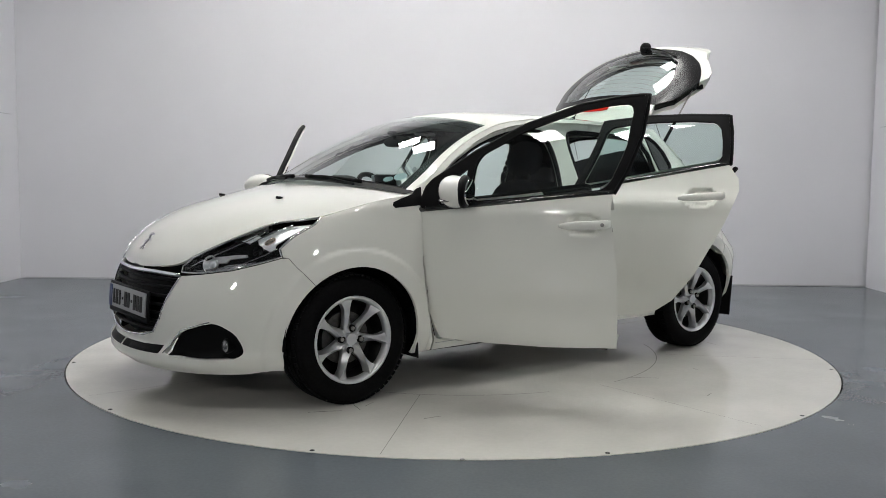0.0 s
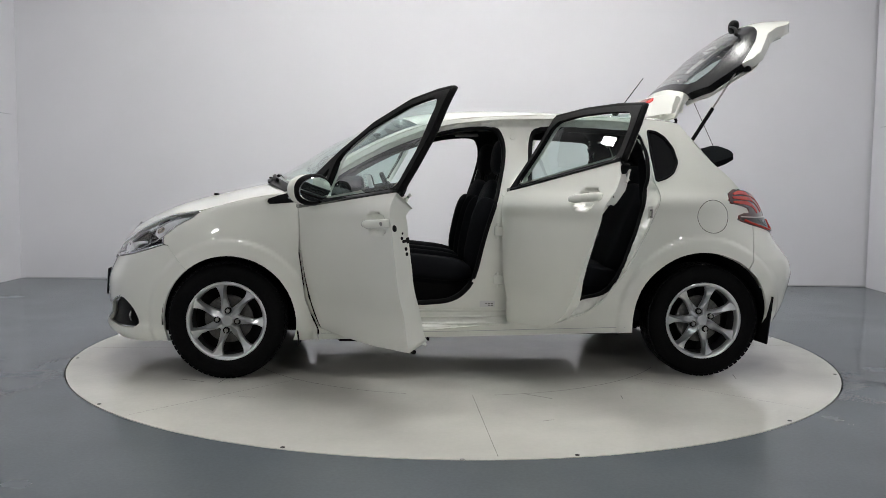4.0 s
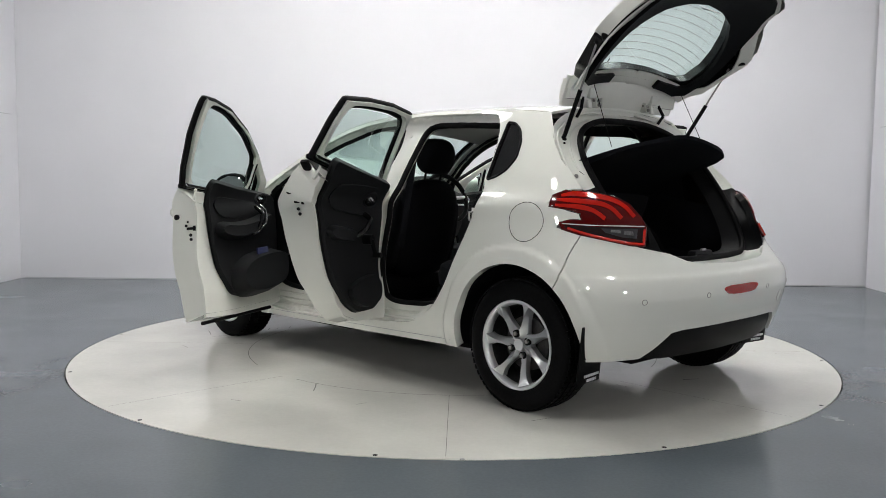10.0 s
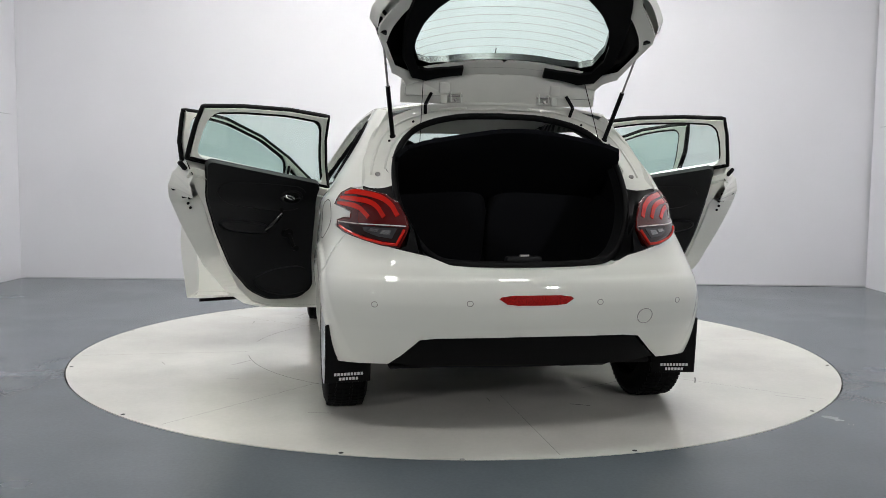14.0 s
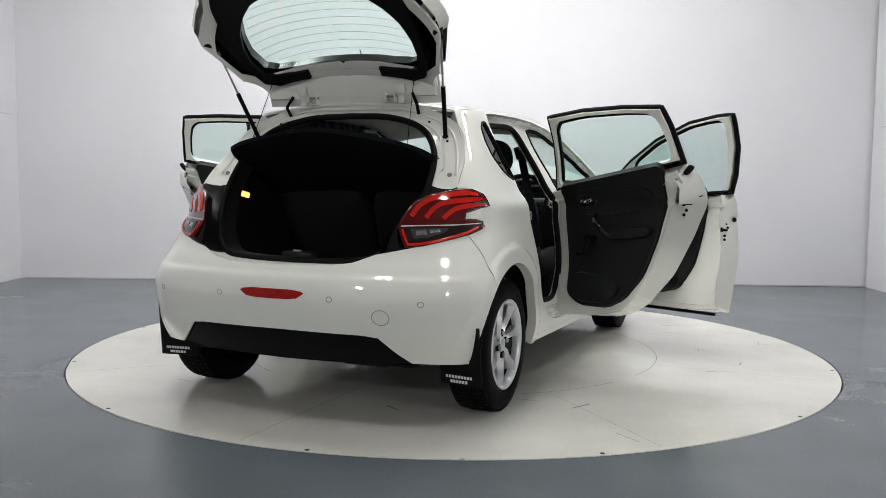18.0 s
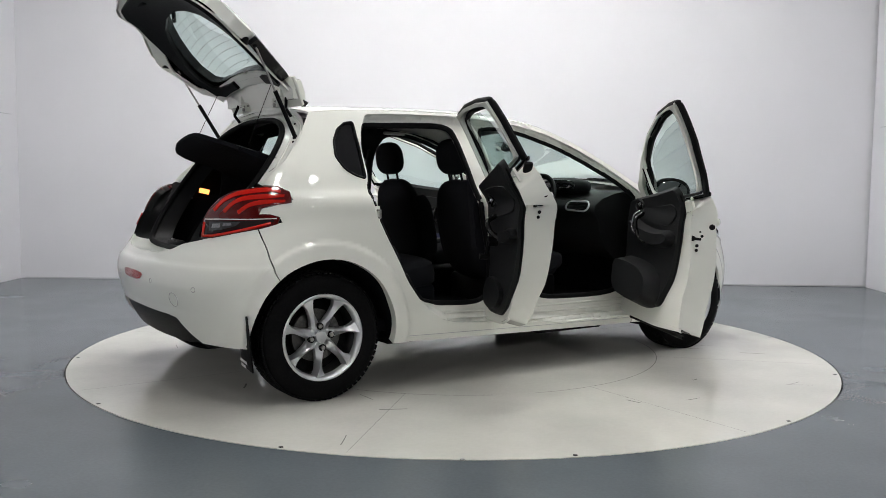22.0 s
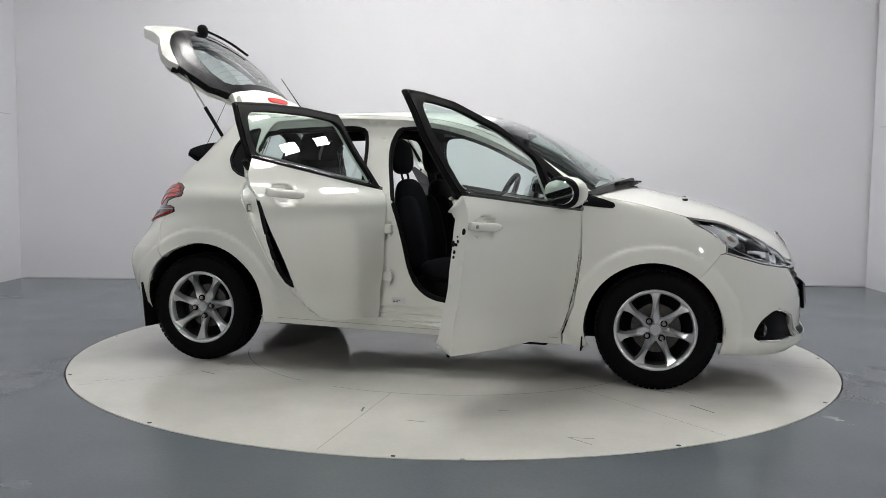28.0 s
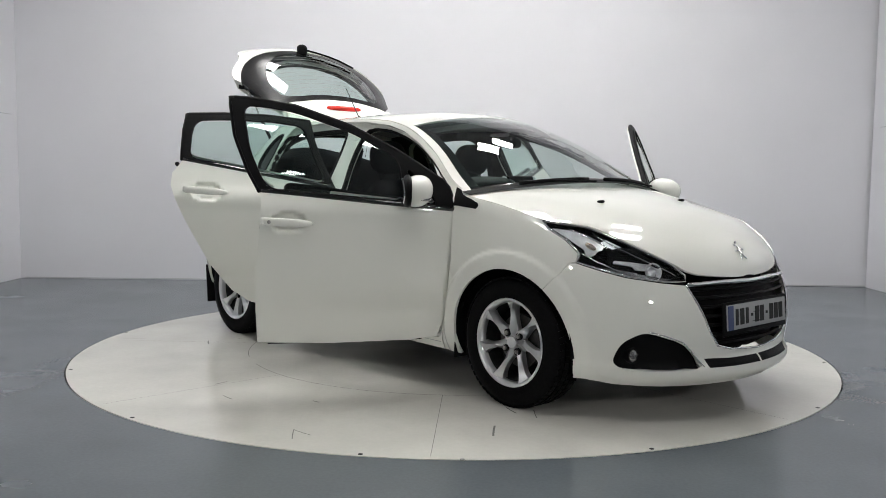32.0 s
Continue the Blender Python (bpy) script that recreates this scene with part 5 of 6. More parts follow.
    for k in range(17):
        u = k / 16
        q = ends[0].lerp(ends[1], u)
        pts.append(q + Vector((0, sg * (0.004 + 0.022 * math.sin(math.pi * u) ** 0.45), 0)))
        rad.append(0.0185 * float(np.interp(u, [0, 0.02, 0.35, 0.7, 0.92, 1.0], [0.85, 1, 1.0, 1.0, 0.62, 0.25])))
    tube("handle", pts, rad, PAINT, d, "white pull handle", flat=(0.62, 1.1), seg=14)
    if front:
        bm = bmesh.new()
        c = pts[2] + Vector((0, sg * 0.005, 0))
        rod(bm, c, c + Vector((0, sg * 0.008, 0)), 0.009)
        part("key_lock", bm, STEEL, d, "round key lock")
        # mirror
        mc = Vector((0.640, sg * 0.878, 0.998))
        lean = pose(0, 0, 0, 0, 0, sg * 10)
        bm = bmesh.new()
        blob(bm, (0.150, 0.205, 0.150), Matrix.Translation(mc) @ lean @ pose(-0.016, 0, 0.002), 2.15, 28, 16)
        for v in bm.verts:
            v.co.z += 0.10 * (v.co.x - mc.x)
        part("mirror_housing", bm, PAINT, d, "white door mirror cap")
        bm = bmesh.new()
        blob(bm, (0.055, 0.211, 0.154), Matrix.Translation(mc) @ lean @ pose(-0.062, 0, 0), 2.3, 28, 12)
        shell = part("mirror_shell", bm, BLACK, d, "black mirror shell")
        bm = bmesh.new()
        bmesh.ops.create_cone(bm, cap_ends=True, segments=40, radius1=0.5, radius2=0.48, depth=0.006,
                              matrix=Matrix.Translation(mc) @ lean @ pose(-0.0885, 0, 0, 0, 0, -sg * 4) @ pose(0, 0, 0, 0, -92, 0) @ Matrix.Diagonal((0.120, 0.182, 1, 1)))
        part("mirror_glass", bm, MIRROR, shell, "mirror glass")
        bm = bmesh.new()
        blob(bm, (0.10, 0.19, 0.034), Matrix.Translation(mc + Vector((0.0, -sg * 0.080, -0.076))) @ pose(0, 0, 0, sg * 8, 0, sg * 10), 2.6, 16, 10)
        part("mirror_foot", bm, BLACK, d, "black mirror foot")
        bm = bmesh.new()
        blob(bm, (0.125, 0.115, 0.020), Matrix.Translation(mc) @ lean @ pose(-0.008, sg * 0.036, -0.032), 2.4, 20, 8)
        part("indicator", bm, LAMP_SILVER, d, "clear indicator strip")
        bm = bmesh.new()
        a_ = [mid(x, 0.245 + 0.02 * (0.7 - x) * 0.5, 0.05) for x in (0.68, -0.08)]
        rod(bm, a_[0], a_[1] + Vector((0, 0, 0.018)), 0.010)
        part("bottom_seal", bm, RUBBER, d, "black bottom seal")
    # hinges stay in the body's corner of the door
    hinge = (0.862, 0.80) if front else (-0.128, 0.80)
    turn = ((-60.0 if left else -64.0) if front else -67.0) * sg
    axis = Vector(((0.11, -0.05 * sg, 1.0) if left else (0.09, -0.03 * sg, 1.0)) if front else (0.01, -0.01 * sg, 1.0)).normalized()
    foot = Vector((hinge[0], sg * hinge[1], 0.35))
    moved = Vector((-0.032, -sg * 0.058, 0.012)) if front else Vector((-0.092, -sg * 0.015, 0.004))
    d.matrix_basis = Matrix.Translation(foot + moved) @ Matrix.Rotation(radians(turn), 4, axis) @ Matrix.Translation(-foot)
    return d


for front in (True, False):
    for left in (True, False):
        door(front, left)
for sg in (1, -1):
    for x, zs in ((0.84, (0.50, 0.80)), (-0.155, (0.52, 0.78))):
        for z in zs:
            bm = bmesh.new()
            y = sg * 0.795
            box(bm, (0.05, 0.05, 0.05), pose(x, y, z), 0.008)
            rod(bm, (x + 0.01, y + sg * 0.012, z - 0.04), (x + 0.01, y + sg * 0.012, z + 0.04), 0.009)
            part("door_hinge", bm, JAMB, CAR, "white painted door hinge")
    for x, z in ((-0.205, 0.655), (-0.968, 0.880)):
        q = rebate(at_x(x, z), z)
        c = Vector((x, sg * float(q[1]), z))
        bm = bmesh.new()
        box(bm, (0.030, 0.006, 0.075), Matrix.Translation(c), 0.002)
        striker = part("striker_plate", bm, JAMB, CAR, "white painted striker plate")
        bm = bmesh.new()
        for dz in (0.018, -0.018):
            rod(bm, c + Vector((0, 0, dz)), c + Vector((0, sg * 0.034, dz)), 0.005)
        rod(bm, c + Vector((0, sg * 0.034, -0.018)), c + Vector((0, sg * 0.034, 0.018)), 0.005)
        part("striker", bm, STEEL, striker, "steel door striker")

# ---- tailgate ----
TG = [(0.0, 1.405), (0.30, 1.400), (0.470, 1.380), (0.500, 1.335), (0.560, 1.275), (0.610, 1.165), (0.655, 1.070), (0.650, 1.030), (0.615, 1.003), (0.548, 0.962), (0.510, 0.905), (0.490, 0.850), (0.465, 0.815),
      (0.40, 0.782), (0.25, 0.754), (0.0, 0.747)]
GLASS_LOW = [(0.628, 1.118), (0.600, 1.070), (0.54, 1.022), (0.45, 0.985), (0.33, 0.958), (0.18, 0.945), (0.0, 0.940)]
TG_GLASS = [(0.0, 1.366), (0.30, 1.362), (0.455, 1.346), (0.494, 1.315), (0.553, 1.265), (0.600, 1.175), *GLASS_LOW]
TG_PANE = [(0.0, 1.338), (0.27, 1.335), (0.37, 1.322), (0.425, 1.297), (0.458, 1.235), (0.455, 1.18), (0.425, 1.12), (0.37, 1.07), (0.29, 1.025), (0.15, 0.995), (0.0, 0.985)]
TG_LOW = GLASS_LOW[::-1] + TG[6:]
TG_TOP = TG[:3] + [(0.455, 1.348), (0.30, 1.366), (0.0, 1.370)]


def hatch(P, z):
    """The tailgate's outer surface, fuller than the opening behind it."""
    p = body(P, z)
    p[..., 0] -= 0.045 * np.sin(math.pi * ((p[..., 2] - 0.74) / 0.66).clip(0, 1)) ** 0.8
    return p


tg_o, tg_g, tg_p = filled(sy(TG, True), 0.025), filled(sy(TG_GLASS, True), 0.02), filled(sy(TG_PANE, True), 0.02)
uv, tri = sheet(filled(sy(TG_LOW, True), 0.02), (), 0.025)
tgate = skin("tailgate", uv, tri, hatch, PAINT, CAR, "open white tailgate with black lining and rear window", depth=0.058, both=True)
uv, tri = sheet(filled(sy(TG_TOP, True), 0.02), (), 0.03)
skin("top_panel", uv, tri, hatch, PAINT, tgate, "white strip above the rear window", depth=0.03, both=True)
uv, tri = sheet(tg_g, (tg_p,), 0.025)
skin("window_border", uv, tri, hatch, SATIN_BLACK, tgate, "black printed window border", depth=0.050, lift=-0.003, both=True)
uv, tri = sheet(tg_p, (), 0.05)
skin("rear_window", uv, tri, hatch, GLASS, tgate, "clear heated rear window", depth=0.0, lift=-0.004, both=True)
uv, tri = sheet(gap(tg_o, 0.020), (gap(tg_g, 0.035),), 0.04)
skin("inner_panel", uv, tri, body, JAMB, tgate, "white painted inner tailgate panel", depth=0.008, lift=0.045, flip=True, both=True)
lin = filled(sy([(0.0, 0.988), (0.15, 0.998), (0.295, 1.028), (0.375, 1.073), (0.43, 1.123), (0.460, 1.182), (0.462, 1.237), (0.428, 1.302), (0.372, 1.327), (0.27, 1.340), (0.200, 1.342), (0.200, 1.374), (0.38, 1.366), (0.455, 1.330),
                 (0.508, 1.235), (0.516, 1.15), (0.512, 1.07), (0.495, 1.00), (0.46, 0.93), (0.43, 0.85), (0.36, 0.81), (0.0, 0.80)], True), 0.02)
uv, tri = sheet(lin, (), 0.03)
skin("tailgate_lining", uv, tri, body, BLACK, tgate, "black moulded tailgate lining", depth=0.022, lift=0.062, flip=True, both=True)
for side in (False, True):
    for z in np.linspace(1.02, 1.31, 11):
        half = float(np.interp(z, [0.99, 1.03, 1.07, 1.12, 1.18, 1.235, 1.297, 1.32], [0.1, 0.28, 0.36, 0.415, 0.445, 0.448, 0.415, 0.36]))
        pz = sy([(max(y, 0.0), z) for y in np.linspace(half, 0.0, 10)], True)
        tube("heater_wire", (hatch(pz[:, 0], pz[:, 1]) + (0.006, 0, 0)) * (1, -1 if side else 1, 1), 0.0011, STEEL, tgate, "fine heater wire", seg=4)
    sgn = -1 if side else 1
    c = Vector(body(at_y(0.60, 1.075, True), 1.075).tolist()) * 1.0
    bm = bmesh.new()
    rod(bm, (c.x - 0.005, sgn * 0.60, c.z + 0.015), (c.x + 0.062, sgn * 0.60, c.z - 0.008), 0.021)
    part("buffer", bm, BLACK, tgate, "round black rubber buffer")
    bm = bmesh.new()
    box(bm, (0.05, 0.05, 0.03), pose(-1.235, sgn * 0.27, 1.372), 0.006)
    box(bm, (0.09, 0.03, 0.014), pose(-1.205, sgn * 0.27, 1.385, 0, 20), 0.004)
    part("tailgate_hinge", bm, JAMB, tgate, "white painted hinge")
bm = bmesh.new()
box(bm, (0.15, 0.95, 0.016), pose(-1.235, 0, 1.380, 0, -14), 0.006)
part("hinge_panel", bm, JAMB, tgate, "white inner panel beside the hinges")
# roof spoiler with the high brake light
bm = bmesh.new()
rows_ = []
for k in np.linspace(-1, 1, 25):
    y = 0.455 * k
    dz = -0.030 * abs(k) ** 2.5
    prof_ = [(-1.19, 1.450), (-1.23, 1.449), (-1.285, 1.443), (-1.315, 1.434), (-1.316, 1.422), (-1.290, 1.385), (-1.20, 1.385)]
    rows_.append([bm.verts.new((x + 0.05 * abs(k) ** 3 * (0.5 if x < -1.25 else 0), y, z + dz)) for x, z in prof_])
for a, b in zip(rows_, rows_[1:]):
    for j in range(7):
        bm.faces.new((a[j], a[(j + 1) % 7], b[(j + 1) % 7], b[j]))
bm.faces.new(rows_[0])
bm.faces.new(rows_[-1][::-1])
part("spoiler", bm, PAINT, tgate, "white roof spoiler")
bm = bmesh.new()
blob(bm, (0.036, 0.30, 0.012), pose(-1.292, 0, 1.4425, 0, -12), 3, 24, 8)
part("brake_light", bm, RED_GLOW, tgate, "red high brake light")
# rear wiper
pz = sy([(0.001, 0.955), (0.05, 0.965)], True)
p0 = Vector(hatch(pz[0, 0], pz[0, 1]).tolist())
bm = bmesh.new()
blob(bm, (0.085, 0.085, 0.060), Matrix.Translation(p0 - Vector((0.018, 0, 0))), 2.4, 16, 10)
w = part("wiper_hub", bm, BLACK, tgate, "black rear wiper hub")
path = [Vector(hatch(at_y(max(y, 0.001), z, True), z).tolist()) * 1.0 for y, z in ((0.0, 0.975), (0.12, 1.005), (0.25, 1.035), (0.38, 1.075))]
path = [Vector((p.x - 0.030, p.y, p.z)) for p in path]
tube("wiper_arm", along(path, 12), 0.009, BLACK, tgate, "black rear wiper arm", flat=(0.7, 1.3))
# latch and grip in the lining, dealer strip
for y in (0.17, -0.17):
    bm = bmesh.new()
    box(bm, (0.02, 0.12, 0.035), pose(-1.745, y, 0.85, 0, -12), 0.008)
    part("grip", bm, GAP, tgate, "dark grip recess")
for y in (0.05, -0.05):
    p = body(at_y(0.05, 1.385, True), 1.385)
    bm = bmesh.new()
    rod(bm, (p[0] + 0.043, y, 1.372), (p[0] + 0.052, y, 1.370), 0.008)
    part("plug", bm, GAP, tgate, "dark plug")
bm = bmesh.new()
pt = body(at_y(0.16, 1.022, True), 1.022)
box(bm, (0.003, 0.20, 0.026), pose(pt[0] + 0.012, -0.16, 1.028, 0, -28, 4))
st = part("window_sticker", bm, PRINT, tgate, "pale sticker in the rear window", smooth=False)
bm = bmesh.new()
for k in range(9):
    box(bm, (0.002, 0.013, 0.013), pose(pt[0] + 0.0155, -0.085 - 0.018 * k, 1.028, 0, -28, 4))
part("bars", bm, INK, tgate, "dark bars", smooth=False)
HINGE = (-1.175, 1.425)
TG_TURN = 84.0
tgate.matrix_basis = pose(HINGE[0], 0, HINGE[1]) @ pose(0, 0, 0, 0, TG_TURN, 0) @ pose(-HINGE[0], 0, -HINGE[1])
for sgn in (1, -1):
    a, b = Vector((-1.262, sgn * 0.515, 1.245)), Vector((-1.50, sgn * 0.590, 1.665))
    bm = bmesh.new()
    rod(bm, a, a.lerp(b, 0.52), 0.0105)
    s = part("gas_strut", bm, BLACK, CAR, "black gas strut holding the tailgate")
    bm = bmesh.new()
    rod(bm, a.lerp(b, 0.5), b, 0.005)
    part("piston_rod", bm, STEEL, s)
    for q, r in ((a, 0.016), (b, 0.013)):
        bm = bmesh.new()
        bmesh.ops.create_uvsphere(bm, u_segments=12, v_segments=8, radius=r, matrix=Matrix.Translation(q))
        part("joint", bm, BLACK, s)
    bm = bmesh.new()
    rod(bm, (-1.47, sgn * 0.42, 1.21), (-1.335, sgn * 0.385, 1.51), 0.0018, seg=6)
    part("shelf_cord", bm, BLACK, CAR, "thin black cord to the parcel shelf")
    bm = bmesh.new()
    rod(bm, (-1.215, sgn * 0.355, 1.36), (-1.245, sgn * 0.36, 1.40), 0.008)
    rod(bm, (-1.245, sgn * 0.36, 1.40), (-1.23, sgn * 0.33, 1.455), 0.008)
    part("hatch_cable", bm, BLACK, CAR, "black cable tube at the hatch hinge")


# ---- wheels ----
def wheel_thing():
    w = new("wheel")
    w.parent = CAR
    tagged(w, "silver seven-spoke alloy wheel with a black tyre")
    seg = 84
    prof = [(0.198, -0.088), (0.215, -0.094), (0.245, -0.097), (0.270, -0.093), (0.288, -0.084), (0.298, -0.070), (0.303, -0.045), (0.304, 0.0), (0.303, 0.045), (0.298, 0.070),
            (0.288, 0.084), (0.270, 0.093), (0.245, 0.097), (0.215, 0.094), (0.204, 0.090), (0.198, 0.084)]
    n = len(prof)
    verts, faces = [], []
    for i in range(seg):
        a = 2 * math.pi * i / seg
        verts += [(r * math.cos(a), d, r * math.sin(a)) for r, d in prof]
    faces = [(i * n + j, i * n + (j + 1) % n, (i + 1) % seg * n + (j + 1) % n, (i + 1) % seg * n + j) for i in range(seg) for j in range(n)]
    tyre = mk("tyre", verts, faces, TYRE, w, "black road tyre")
    # tread blocks
    bm = bmesh.new()
    for i in range(64):
        a = 2 * math.pi * i / 64
        for d, sk in ((-0.066, 10), (-0.036, -8), (0.0, 8), (0.036, -8), (0.066, 10)):
            r = 0.3035 if abs(d) < 0.05 else 0.300
            box(bm, (0.008, 0.026, 0.0235), pose(0, 0, 0, 0, -math.degrees(a), 0) @ pose(r, d, 0, sk, 0, 0))
    part("tread", bm, TYRE, tyre, "tread blocks", smooth=False)
    # rim barrel and lip
    lip = [(0.208, 0.086), (0.206, 0.094), (0.200, 0.095), (0.191, 0.088), (0.185, 0.074), (0.183, 0.055)]
    n = len(lip)
    verts = [(r * math.cos(2 * math.pi * i / seg), d, r * math.sin(2 * math.pi * i / seg)) for i in range(seg) for r, d in lip]
    faces = [(i * n + j, i * n + j + 1, (i + 1) % seg * n + j + 1, (i + 1) % seg * n + j) for i in range(seg) for j in range(n - 1)]
    rim = mk("rim", verts, faces, ALLOY, w, "silver alloy rim")
    for k in range(7):
        a0 = 2 * math.pi * k / 7 + math.pi / 2
        bm = bmesh.new()
        rows_ = []
        for i in range(13):
            t = i / 12
            r = 0.030 + (0.192 - 0.030) * t
            half = float(np.interp(r, [0.03, 0.062, 0.080, 0.105, 0.130, 0.155, 0.175, 0.192], [0.0135, 0.0262, 0.0215, 0.0168, 0.0155, 0.0175, 0.0245, 0.037]))
            sw = a0 + 0.05 * math.sin(t * 2.2)
            d = 0.060 + 0.020 * t
            ridge = float(np.interp(t, [0, 0.25, 0.8, 1], [-0.1, -0.45, 0.55, 0.7]))
            row = []
            for q, dd in ((-1, -0.036), (-0.90, -0.008), (ridge, 0.0105), (0.90, -0.016), (1, -0.038)):
                an = sw + q * half / r
                row.append(bm.verts.new((r * math.cos(an), d + dd, r * math.sin(an))))
            rows_.append(row)
        for p, q in zip(rows_, rows_[1:]):
            for j in range(4):
                bm.faces.new((p[j], p[j + 1], q[j + 1], q[j]))
        part("spoke", bm, ALLOY, rim, "silver spoke", sharp=11)
    verts = [(0.183 * math.cos(2 * math.pi * i / seg), d, 0.183 * math.sin(2 * math.pi * i / seg)) for i in range(seg) for d in (0.055, -0.06)]
    mk("barrel", verts, [(2 * i, 2 * i + 1, (2 * i + 3) % (2 * seg), (2 * i + 2) % (2 * seg)) for i in range(seg)], BARREL, w, "rim barrel, darkened in colour for the shade inside the wheel")
    bm = bmesh.new()
    rod(bm, (0, 0.03, 0), (0, 0.052, 0), 0.066, 0.058, 40)
    part("hub", bm, ALLOY, rim, "silver hub")
    bm = bmesh.new()
    rod(bm, (0, 0.066, 0), (0, 0.074, 0), 0.030, 0.027, 32)
    part("centre_cap", bm, ALLOY, rim, "round silver centre cap")
    for k in range(4):
        a = math.pi / 2 * k + 0.3
        c = Vector((0.052 * math.cos(a), 0, 0.052 * math.sin(a)))
        bm = bmesh.new()
        rod(bm, c + Vector((0, 0.060, 0)), c + Vector((0, 0.0715, 0)), 0.0175, seg=20)
        part("bolt_seat", bm, GAP, rim, "dark bolt seat")
        bm = bmesh.new()
        rod(bm, c + Vector((0, 0.065, 0)), c + Vector((0, 0.079, 0)), 0.0115, 0.010, 6)
        part("wheel_bolt", bm, STEEL, rim, "steel wheel bolt")
    bm = bmesh.new()
    rod(bm, (0, -0.01, 0), (0, 0.012, 0), 0.125, seg=48)
    rod(bm, (0, 0.0, 0), (0, 0.04, 0), 0.06, seg=32)
    part("brake_disc", bm, DISC, w, "dull steel brake disc")
    bm = bmesh.new()
    rod(bm, (0, -0.05, 0), (0, -0.04, 0), 0.185, seg=40)
    part("backing", bm, GAP, w, "dark back of the wheel")
    return w


first = wheel_thing()
spots = [(1.268, 0.742, 12), (-1.268, 0.742, 40), (1.268, -0.742, 55), (-1.268, -0.742, 25)]
for i, (x, y, spin) in enumerate(spots):
    m = pose(x, y, 0.304, 0, 0, 0 if y > 0 else 180) @ pose(0, 0, 0, 0, spin, 0)
    if i == 0:
        first.matrix_basis = m
    else:
        copy_thing(first, m)

# ---- wheel houses, underbody, engine bay ----
for x, r in ((1.255, 0.352), (-1.252, 0.380)):
    for sgn in (1, -1):
        v, f = [], []
        for i in range(25):
            a = radians((-8 if x < 0 else -4) + (190 if x < 0 else 192) * i / 24)
            for y in (0.80, 0.45):
                v.append((x + r * math.cos(a), sgn * y, 0.30 + r * math.sin(a)))
        f = [(2 * i, 2 * i + 1, 2 * i + 3, 2 * i + 2) for i in range(24)]
        n = len(v)
        v.append((x, sgn * 0.45, 0.25))
        f += [(2 * i + 1, n, 2 * i + 3) for i in range(24)]
        mk("wheel_house", v, f, CARPET, CAR, "black wheel arch liner")
bm = bmesh.new()
box(bm, (1.70, 1.42, 0.05), pose(0, 0, 0.235), 0.01)
box(bm, (0.55, 0.86, 0.10), pose(1.30, 0, 0.24), 0.03)
box(bm, (0.95, 0.88, 0.08), pose(-1.25, 0, 0.30), 0.03)
under = part("underbody", bm, GAP, CAR, "dark underbody")
for x0, x1, half, z in ((0.80, 1.72, 0.54, 0.215), (-1.72, -0.80, 0.58, 0.262)):
    bm = bmesh.new()
    box(bm, (x1 - x0, 2 * half, 0.02), pose((x0 + x1) / 2, 0, z), 0.006)
    part("undertray", bm, GAP, under, "black undertray")
bm = bmesh.new()
rod(bm, (0.7, 0.12, 0.20), (-1.0, 0.12, 0.20), 0.03)
box(bm, (0.36, 0.30, 0.12), pose(-1.50, -0.30, 0.285), 0.05)
part("exhaust", bm, GAP, under, "dull exhaust pipe and silencer")
for x, r in ((-1.268, 0.035), (1.268, 0.025)):
    bm = bmesh.new()
    rod(bm, (x, -0.62, 0.27), (x, 0.62, 0.27), r)
    part("axle_beam", bm, GAP, under, "dark axle beam")
for y in (0.60, -0.60):
    bm = bmesh.new()
    box(bm, (0.5, 0.09, 0.05), pose(0.45, y, 0.185), 0.01)
    part("floor_rail", bm, GAP, under, "dark floor rail")
bm = bmesh.new()
box(bm, (0.75, 1.05, 0.42), pose(1.42, 0, 0.47), 0.05)
part("engine_block", bm, GAP, CAR, "dark engine bay filling")
bm = bmesh.new()
box(bm, (0.05, 1.50, 0.62), pose(0.90, 0, 0.60), 0.01)
part("bulkhead", bm, CARPET, CAR, "black bulkhead")
bm = bmesh.new()
box(bm, (1.85, 1.46, 0.06), pose(-0.03, 0, 0.315), 0.01)
part("cabin_floor", bm, CARPET, CAR, "black carpeted cabin floor")

# mud flaps
for x, y0, tilt in ((0.905, 0.745, 4), (-1.620, 0.745, -6)):
    for sgn in (1, -1):
        bm = bmesh.new()
        h, wd = (0.26, 0.20) if x < 0 else (0.25, 0.17)
        box(bm, (0.008, wd, h), pose(x, sgn * y0, 0.185 + h / 2 - 0.01, 0, tilt, sgn * (8 if x < 0 else 0)), 0.003)
        flap = part("mud_flap", bm, RUBBER, CAR, "black rubber mud flap with pale bars")
        bm = bmesh.new()
        back = -0.0055
        for row, count in ((0.026, 9), (0.006, 6)):
            for k in range(count):
                y = (k - (count - 1) / 2) * 0.0145
                box(bm, (0.002, 0.010, 0.012), pose(x - 0.001, sgn * y0, 0.19 + row, 0, tilt, sgn * (8 if x < 0 else 0)) @ pose(back, y, 0))
        part("bars", bm, PRINT, flap, "pale bars", smooth=False)

